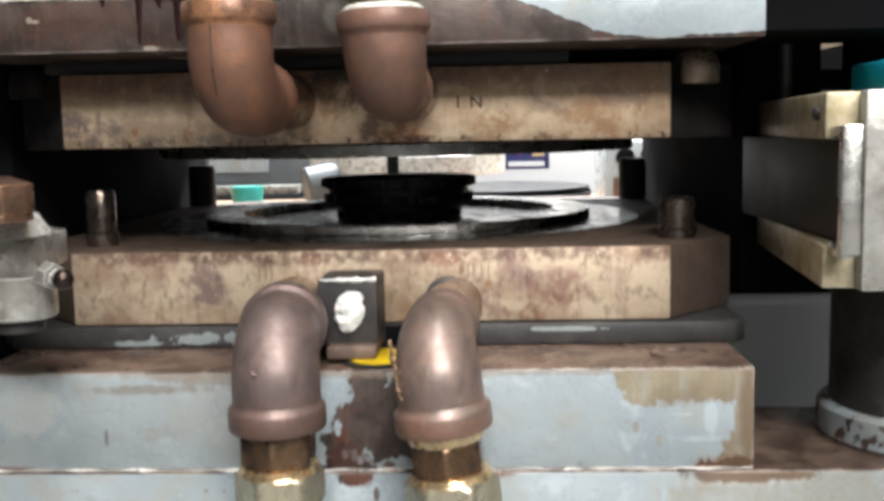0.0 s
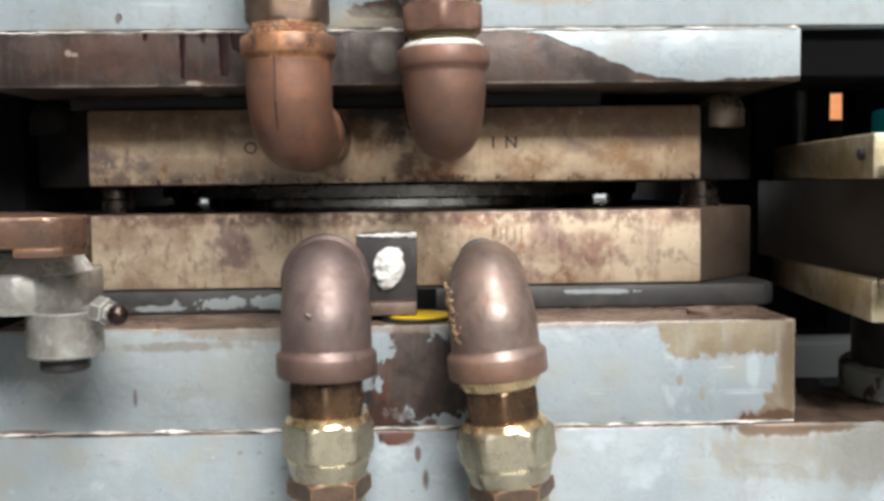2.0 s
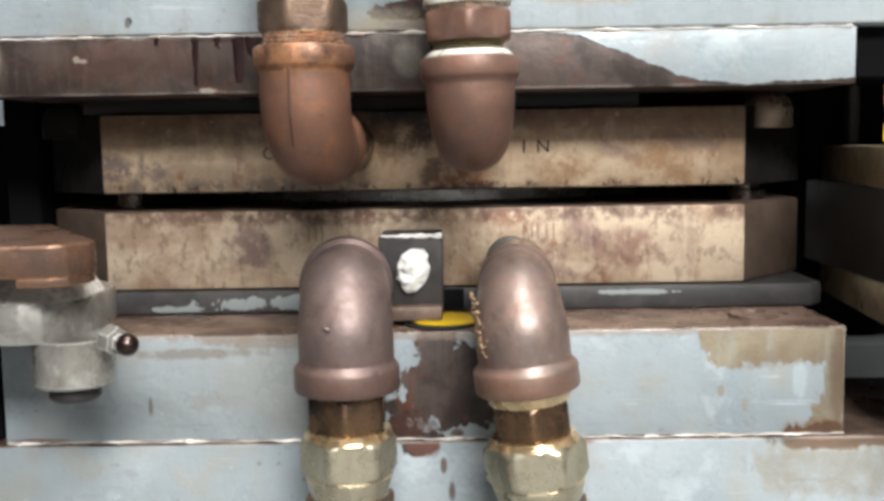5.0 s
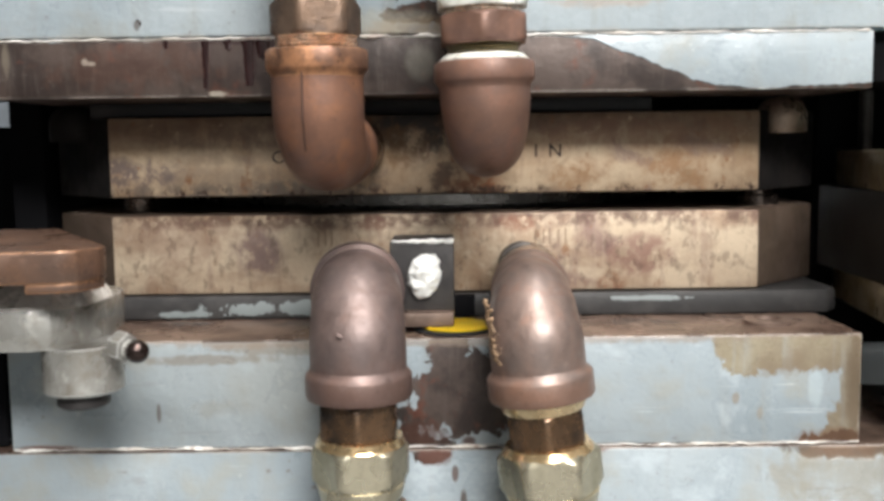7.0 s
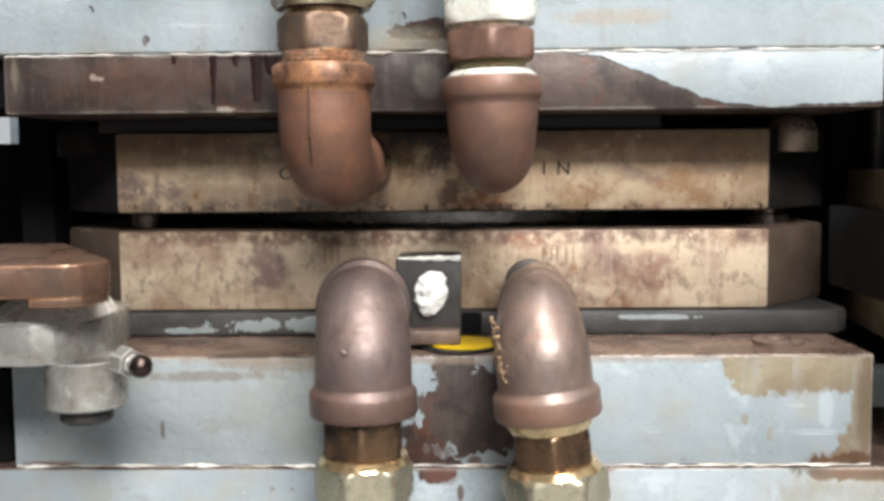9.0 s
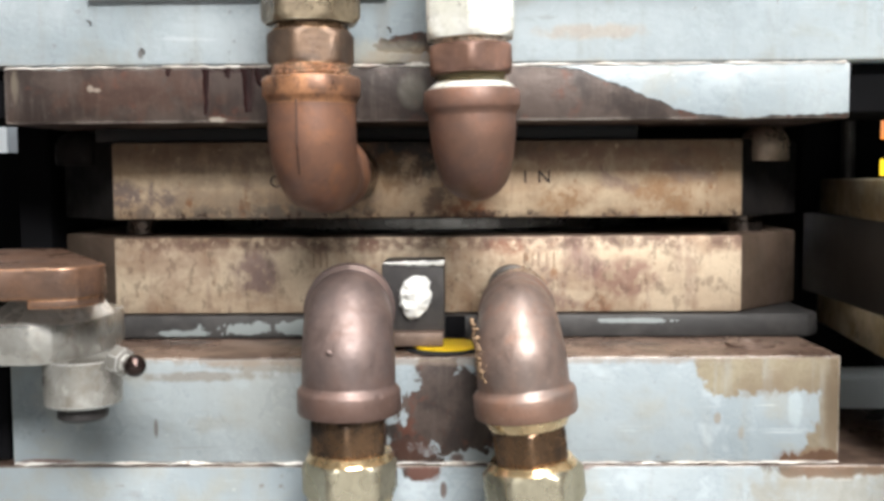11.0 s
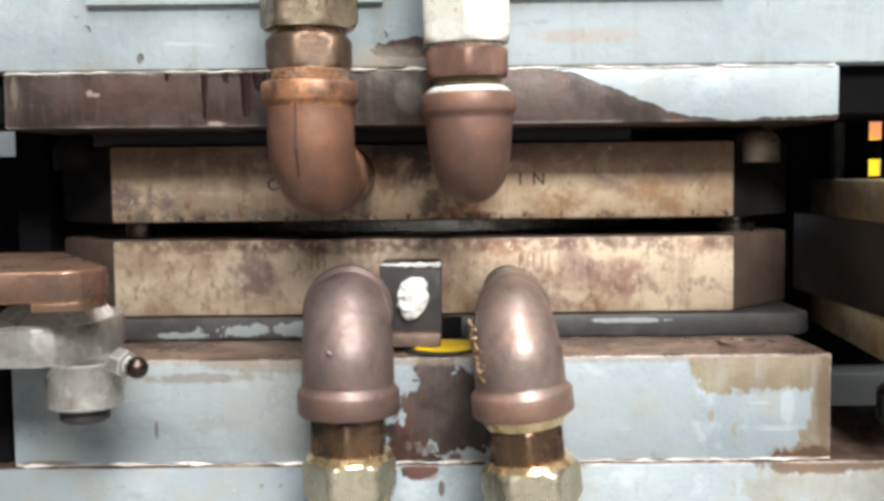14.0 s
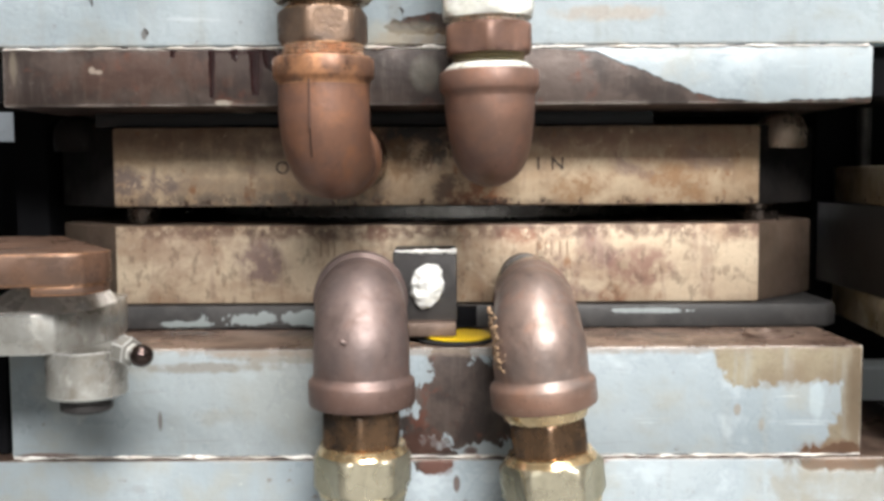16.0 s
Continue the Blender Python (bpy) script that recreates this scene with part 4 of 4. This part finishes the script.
# added black disc that draws the shadow under the tag's rim
part("tag_shade", turned([(0.0172, 1.0412), (0.0176, 1.0416), (0.0176, 1.0422), (0.0172, 1.0425)], 40, m=Matrix.Translation((0.0085, -0.0340, 0))), RUBBER, cap, "thin black disc for the tag's base shadow")
part("disc", turned([(0.0150, 1.0424), (0.0160, 1.0428), (0.0160, 1.0433), (0.0150, 1.0436)], 40, m=Matrix.Translation((0.0100, -0.0335, 0))), YELLOW, cap, "yellow plastic disc")
LOWER += [blk, cap]

# ---- clamp arm beside the press ----
clamp = root("clamp_arm", (-0.135, -0.10, 1.045), "steel clamp arm carrying a brown copper-edged block", "clamp")


def rounded(x0, x1, y0, y1, r, n=10):
    """Outline of a bar with one rounded end at x1."""
    pts = [(x0, y0)]
    pts += [(x1 - r + r * math.sin(radians(90 * i / n)), y0 + r - r * math.cos(radians(90 * i / n))) for i in range(n + 1)]
    pts += [(x1 - r + r * math.cos(radians(90 * i / n)), y1 - r + r * math.sin(radians(90 * i / n))) for i in range(n + 1)]
    return pts + [(x0, y1)]


block = [(-0.40, -0.152), (-0.151, -0.1367), (-0.1285, -0.1338), (-0.1228, -0.1306), (-0.1182, -0.1215), (-0.1180, -0.1155), (-0.128, -0.098), (-0.1667, -0.0336), (-0.40, -0.045)]
part("brown_block", prism(block, 1.0770, 1.0888, 0.0010), BROWN_STEEL, clamp, "brown steel block with copper edges")
part("block_foot", prism([(-0.1400, -0.1352), (-0.1290, -0.1334), (-0.1234, -0.1303), (-0.1190, -0.1213), (-0.1188, -0.1155), (-0.1288, -0.0985), (-0.1400, -0.080)], 1.0738, 1.0771, 0.0004), BROWN_STEEL, clamp, "brown steel foot of the block")
arm = [(-0.40, -0.108), (-0.1800, -0.1172), (-0.1608, -0.1188), (-0.1473, -0.1188), (-0.1395, -0.1160), (-0.1340, -0.1080), (-0.1302, -0.0960), (-0.1286, -0.0840), (-0.1287, -0.0700), (-0.1318, -0.0560), (-0.1450, -0.0460), (-0.40, -0.0460)]
part("lever", prism(arm, 1.0500, 1.0652, 0.0010), STEEL, clamp, "scuffed bright steel lever")
bm = bmesh.new()
low = [bm.verts.new((x, y, 1.0650)) for x, y in rounded(-0.170, -0.1292, -0.1180, -0.060, 0.020)]
high = [bm.verts.new((x, y, 1.0738)) for x, y in rounded(-0.158, -0.1345, -0.1080, -0.068, 0.012)]
for i in range(len(low)):
    j = (i + 1) % len(low)
    bm.faces.new((low[i], low[j], high[j], high[i]))
bm.faces.new(low[::-1]), bm.faces.new(high)
# pale colour makes up for light that the block keeps off the pad
part("raised_pad", bm, PALE_STEEL, clamp, "sloping bright pad")
part("boss", turned([(0.0140, 1.0322), (0.0150, 1.0332), (0.0150, 1.0505)], 40, m=Matrix.Translation((-0.1330, -0.1030, 0))), STEEL, clamp, "round steel boss")
part("pivot_pin", turned([(0.0086, 1.0262), (0.0098, 1.0272), (0.0098, 1.0330)], 32, m=Matrix.Translation((-0.1334, -0.1030, 0))), DARK_STEEL, clamp, "dark pivot pin")
ms = Matrix.Translation((-0.1166, -0.1140, 1.0518)) @ pose(0, 0, 0, 0, 100, -25)
knob = part("set_screw", turned([(0.0052, 0), (0.0056, 0.0006), (0.0056, 0.0055), (0.0034, 0.006), (0.0034, 0.009)], 6, m=ms), STEEL, clamp, "set screw")
bm = bmesh.new()
bmesh.ops.create_uvsphere(bm, u_segments=24, v_segments=14, radius=0.0043, matrix=ms @ Matrix.Translation((0, 0, 0.0105)))
part("ball_end", bm, BALL, knob, "shiny brown ball end")

# ---- fork frame on the other side ----
fork = root("fork_frame", (0.26, -0.03, 1.0405), "yellowed steel frame with bars and a chrome handle", "frame")
for z0, z1 in ((1.0995, 1.1183), (1.0395, 1.0572)):
    part("bar", prism([(0.1975, -0.100), (0.2090, -0.1015), (0.40, -0.1015), (0.40, 0.05), (0.214, 0.06)], z0, z1, 0.0012), YELLOWED, fork, "stained yellowish steel bar")
part("side_panel", box(0.2060, 0.218, -0.094, 0.062, 1.0570, 1.0997, 0.0008), PANEL_STEEL, fork, "dark steel side panel")
part("end_plate", box(0.2098, 0.262, -0.110, -0.1018, 1.0395, 1.1186, 0.0012), STEEL, fork, "pale steel end plate")
bm = prism([(0.1985, -0.1125), (0.2068, -0.1135), (0.2068, -0.1175), (0.1985, -0.1165)], 1.0545, 1.1055, 0.0014)
hand = part("handle", bm, CHROME, fork, "rounded chrome handle")
part("upper_post", box(0.1997, 0.2057, -0.1140, -0.099, 1.1000, 1.1050, 0.001), CHROME, hand)
part("lower_post", box(0.1997, 0.2057, -0.1140, -0.099, 1.0530, 1.0585, 0.001), CHROME, hand)
part("screw", turned([(0.0028, 0), (0.0028, 0.0022), (0.0016, 0.003)], 12, m=Matrix.Translation((0.1993, -0.088, 1.1100)) @ pose(0, 0, 0, 0, -90, 0)), DARK_STEEL, fork, "dark screw head")
single("plastic_box", box(0.242, 0.30, -0.085, 0.0, 1.1186, 1.1340, 0.002), CYAN, (0.26, -0.04, 1.1186), "bright cyan plastic box on the frame", "box")

# ---- guide columns at the corners ----
for x in (0.284, -0.284):
    single("guide_column", turned([(0.046, 0.0), (0.046, 1.036), (0.044, 1.038)], 40, m=Matrix.Translation((x, 0.0, 0))), DARK_STEEL, (x, 0.0, 0.0), "dark oily steel guide column", "column", "", "columns of the press")
    c = single("column_collar", ring(0.0465, 0.052, 0.9928, 1.010, 0.002, 40, Matrix.Translation((x, 0.0, 0))), COLLAR_PAINT, (x, 0.0, 0.9928), "grey painted collar with rust round a column", "collar", "", "collars of the columns")
    LOWER.append(c)

# black side housings that close the press behind the moulds; their colour holds the darkness there
single("side_housing", box(0.206, 0.250, 0.066, 0.43, 1.012, 1.1725, 0.002), DEEP_BLACK, (0.228, 0.25, 1.012), "near-black side housing of the press", "housing")
single("side_housing", box(-0.222, -0.204, 0.045, 0.43, 1.012, 1.1725, 0.002), DEEP_BLACK, (-0.213, 0.25, 1.012), "near-black side housing of the press", "housing")
single("rear_guard", box(-0.50, -0.224, 0.25, 0.262, 0.996, 1.1405, 0.001), DEEP_BLACK, (-0.36, 0.256, 0.996), "black sheet guard beside the press", "guard")
single("rear_guard", box(0.252, 0.55, 0.25, 0.262, 1.012, 1.119, 0.001), DEEP_BLACK, (0.4, 0.256, 1.012), "black sheet guard beside the press", "guard")
single("cross_rail", box(0.252, 0.50, 0.255, 0.268, 1.1315, 1.146, 0.001), DEEP_BLACK, (0.37, 0.26, 1.1315), "black steel rail behind the frame", "rail")
single("cross_rail", box(0.252, 0.50, 0.13, 0.145, 1.156, 1.1725, 0.001), DEEP_BLACK, (0.37, 0.137, 1.156), "black steel cross rail under the press head", "rail")
single("cross_rail", box(-0.50, -0.224, 0.255, 0.268, 1.163, 1.1725, 0.001), DEEP_BLACK, (-0.37, 0.26, 1.163), "black steel rail under the press head", "rail")
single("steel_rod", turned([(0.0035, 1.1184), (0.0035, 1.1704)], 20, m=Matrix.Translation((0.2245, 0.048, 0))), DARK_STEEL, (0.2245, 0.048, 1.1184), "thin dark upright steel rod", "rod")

single("black_post", box(0.279, 0.42, 0.10, 0.12, 1.0205, 1.1555, 0.001), DEEP_BLACK, (0.35, 0.11, 1.0205), "broad black post behind the frame", "post")
# added sheet that blacks out the view behind the right side
single("rear_dark_sheet", box(0.252, 0.55, 0.272, 0.278, 0.0, 1.048, 0.001), DEEP_BLACK, (0.40, 0.275, 0.0), "black sheet added to keep the rear dark", "skirt")
panel = root("pale_panel", (0.27, 0.155, 0.0), "dirty pale enamelled panel behind the platen", "panel")
# pure white in place of dirty grey, to imitate light from the back
part("sheet", box(0.200, 0.345, 0.150, 0.160, 0.0, 0.9945, 0.002), WHITE, panel)
part("folded_edge", box(0.200, 0.345, 0.1465, 0.1502, 0.9900, 0.9960, 0.0012), WHITE, panel, "bright folded top edge")
# added block that fills the dark left end with black
sb = single("side_block", box(-0.33, -0.1885, -0.048, 0.050, 0.9928, 1.0440, 0.002), DEEP_BLACK, (-0.26, 0.0, 0.9928), "black block added for the dark end of the platen", "block")
LOWER.append(sb)

# ---- the lump of vinyl between the moulds, in nested rings ----
puck = root("vinyl_puck", (0, 0.195, 1.0917), "thick black vinyl puck on the lower mould", "puck")
RINGS = []
for k in range(5):
    r1, r0 = 0.0370 + 0.0040 * k, 0.0370 + 0.0040 * (k - 1) + 0.0001
    m = Matrix.Translation((0, 0.195, 0))
    bm = turned([(r1 - 0.0008, 1.0917), (r1, 1.0925), (r1, 1.0975), (r1 - 0.0008, 1.0982)], 48, m=m) if k == 0 else ring(r0, r1, 1.0917, 1.0987, 0.0006, 48, m)
    RINGS.append(part("puck_layer", bm, VINYL, puck))

PIECES = []
for j in range(3):
    for i in range(24):
        bm = box(-0.026, 0.0, 0.195 - 0.0162, 0.195 + 0.0162, 1.0925, 1.0983, 0.0005, 1)
        PIECES.append((i * 15.0 + 5 * j, j, part("puck_piece", bm, VINYL, puck)))

# ---- what shows behind the press ----
TOP = 0.966
table = root("work_table", (0.0, 1.25, 0.0), "brown wooden work table behind the press", "table")
part("tabletop", box(-0.9, 0.9, 0.80, 1.65, TOP - 0.04, TOP, 0.004), WOOD, table)
for x in (-0.85, 0.85):
    for y in (0.85, 1.6):
        part("leg", box(x - 0.03, x + 0.03, y - 0.03, y + 0.03, 0, TOP - 0.04, 0.003), GREY_DARK, table)
random.seed(8)
for i in range(13):
    z = TOP + 0.0003 + i * 0.0042
    at = (0.075 + random.uniform(-0.006, 0.006), 1.06 + random.uniform(-0.006, 0.006), z)
    rec = single("vinyl_record", turned([(0.149, 0), (0.150, 0.0012), (0.149, 0.0026)], 40, m=Matrix.Translation(at)), VINYL, at, "black vinyl record in a stack on the table", "record", "", "stack of records")
single("tray", turned([(0.08, TOP + 0.0003), (0.115, TOP + 0.010), (0.118, TOP + 0.012), (0.112, TOP + 0.0125)], 40, m=Matrix.Translation((-0.235, 1.05, 0))), CHROME, (-0.235, 1.05, TOP), "shallow bright steel tray on the table", "tray")
single("plastic_cup", turned([(0.022, TOP + 0.0003), (0.024, TOP + 0.004), (0.027, TOP + 0.055)], 24, m=Matrix.Translation((-0.345, 1.16, 0))), TEAL, (-0.345, 1.16, TOP), "small teal plastic cup on the table", "cup")
single("black_motor", turned([(0.035, 0), (0.04, 0.004), (0.04, 0.06), (0.02, 0.065), (0.02, 0.085)], 24, m=Matrix.Translation((-0.27, 1.30, TOP + 0.0403)) @ pose(0, 0, 0, 0, 80, 20)), GREY_DARK, (-0.27, 1.30, TOP), "small black motor lying on the table", "motor")
tt = root("trim_turntable", (-0.095, 1.45, TOP), "bright steel turntable of a trimming machine", "turntable")
part("platter", turned([(0.186, 1.026), (0.19, 1.029), (0.19, 1.062), (0.186, 1.066)], 48, m=Matrix.Translation((-0.095, 1.45, 0))), PALE_STEEL, tt, "bright steel platter")
part("spindle_base", turned([(0.10, TOP + 0.0003), (0.08, TOP + 0.01), (0.08, 1.0), (0.05, 1.026)], 32, m=Matrix.Translation((-0.095, 1.45, 0))), GREY_DARK, tt)
part("post", turned([(0.010, TOP + 0.0003), (0.010, 1.20)], 16, m=Matrix.Translation((-0.105, 1.245, 0))), DEEP_BLACK, tt, "black upright post")
mach = root("grey_machine", (0.36, 1.35, TOP), "small grey machine with black fittings on the table", "machine")
part("machine_body", box(0.27, 0.46, 1.28, 1.45, TOP + 0.0003, 1.085, 0.008), GREY_PAINT, mach)
part("black_knob", turned([(0.014, 0), (0.016, 0.003), (0.016, 0.016), (0.010, 0.02)], 20, m=Matrix.Translation((0.305, 1.28, 1.055)) @ pose(0, 0, 0, 90, 0, 0)), DEEP_BLACK, mach, "black knob")
part("black_knob", turned([(0.010, 0), (0.012, 0.003), (0.012, 0.016), (0.008, 0.02)], 20, m=Matrix.Translation((0.345, 1.28, 1.06)) @ pose(0, 0, 0, 90, 0, 0)), DEEP_BLACK, mach, "black knob")
part("brown_panel", box(0.285, 0.325, 1.272, 1.279, 0.985, 1.02, 0.001), BROWN_STEEL, mach)
cab = root("white_cabinet", (0.3, 2.1, 0), "tall white enamelled machine cabinet with a blue label", "cabinet")
part("cabinet_body", box(-0.33, 0.52, 1.95, 2.5, 0.0, 1.9, 0.01), WHITE, cab)
lab = part("label", box(0.105, 0.212, 1.944, 1.951, 1.012, 1.12, 0.001), BLUE, cab, "dark blue label with red and tan marks")
bm = bmesh.new()
bm.faces.new([bm.verts.new(v) for v in ((0.128, 1.9425, 1.062), (0.146, 1.9425, 1.062), (0.137, 1.9425, 1.044))])
part("triangle", bm, RED, lab, "red triangle")
part("bar", box(0.170, 0.200, 1.941, 1.944, 1.042, 1.066, 0), TAN, lab, "tan patch")
part("bar", box(0.112, 0.200, 1.941, 1.944, 1.018, 1.030, 0), WHITE, lab, "white bar of writing")
rack = root("tool_rack", (-0.62, 1.9, 0), "dark grey rack with tools and a cable", "rack")
part("rack_body", box(-1.05, -0.36, 1.85, 2.3, 0, 1.6, 0.01), GREY_DARK, rack)
part("shelf", box(-1.03, -0.38, 1.78, 1.86, 0.97, 0.99, 0.002), STEEL, rack, "bright steel shelf edge")
part("panel", box(-0.60, -0.46, 1.835, 1.851, 1.02, 1.09, 0.002), GREY_PAINT, rack, "pale grey panel")
pts = [(-0.63 + 0.02 * math.cos(a / 3), 1.83, 1.05 + 0.03 * math.sin(a / 3)) for a in range(16)]
part("cable", swept(pts, [0.004] * 16, 8), WHITE, rack, "looped white cable")
single("orange_carton", box(1.00, 1.35, 1.9, 2.2, 1.201, 1.50, 0.004), ORANGE, (1.2, 2.05, 1.201), "orange card carton lying on the storage bins", "carton")
single("yellow_bin", box(0.965, 1.046, 1.88, 2.25, 0.0, 1.20, 0.01), YELLOW, (1.005, 2.06, 0), "yellow storage bin beside the wall", "bin")
single("white_bin", box(1.052, 1.46, 1.88, 2.25, 0.0, 1.20, 0.01), WHITE, (1.25, 2.06, 0), "white storage bin beside a yellow one", "bin")
# added black box that hides the lit wall in the right-hand gap
single("dark_backdrop", box(0.56, 0.955, 1.95, 2.40, 0.0, 1.95, 0.008), DEEP_BLACK, (0.76, 2.17, 0), "tall black backdrop added beside the storage bins", "locker")
# added white sheet that stands for something bright in window light
single("bright_sheet", box(-1.6, -1.06, 1.7, 1.72, 0.0, 1.55, 0.004), WHITE, (-1.3, 1.71, 0), "white sheet standing in for a window-lit spot", "sheet")


# ---- motion ----
DROP = [(0, -0.0450), (0.1, -0.0365), (0.2, -0.0260), (0.3, -0.0175), (0.4, -0.0172), (0.5, -0.0171), (1.0, -0.0142),
        (1.5, -0.0085), (2.0, -0.0056), (2.5, -0.0007), (2.8, 0.0), (16.0, 0.0)]


def motions():
    for ob in LOWER + [puck]:
        x, y, z = ob.location
        walk(ob, [(t, pose(x, y, z + d)) for t, d in DROP])
    for k, ob in enumerate(RINGS):
        walk(ob, [(t, pose(0, 0, k / 4 * (max(min(0.029, 0.0079 - d), 0.0074) - 0.0072))) for t, d in DROP])
    # the vinyl is pressed flat: its outer pieces slide outwards
    for turn, j, ob in PIECES:
        rows = []
        for t, d in DROP:
            h = max(min(0.029, 0.0079 - d), 0.0074)
            r = min(0.106, 0.0520 * (0.029 / h) ** 0.62) - (0.011, 0.002, 0.0)[j] * h / 0.029
            rows.append((t, pose(r * math.cos(radians(turn)), r * math.sin(radians(turn)), j / 2 * (h - 0.0072), 0, 0, turn)))
        walk(ob, rows)


motions()
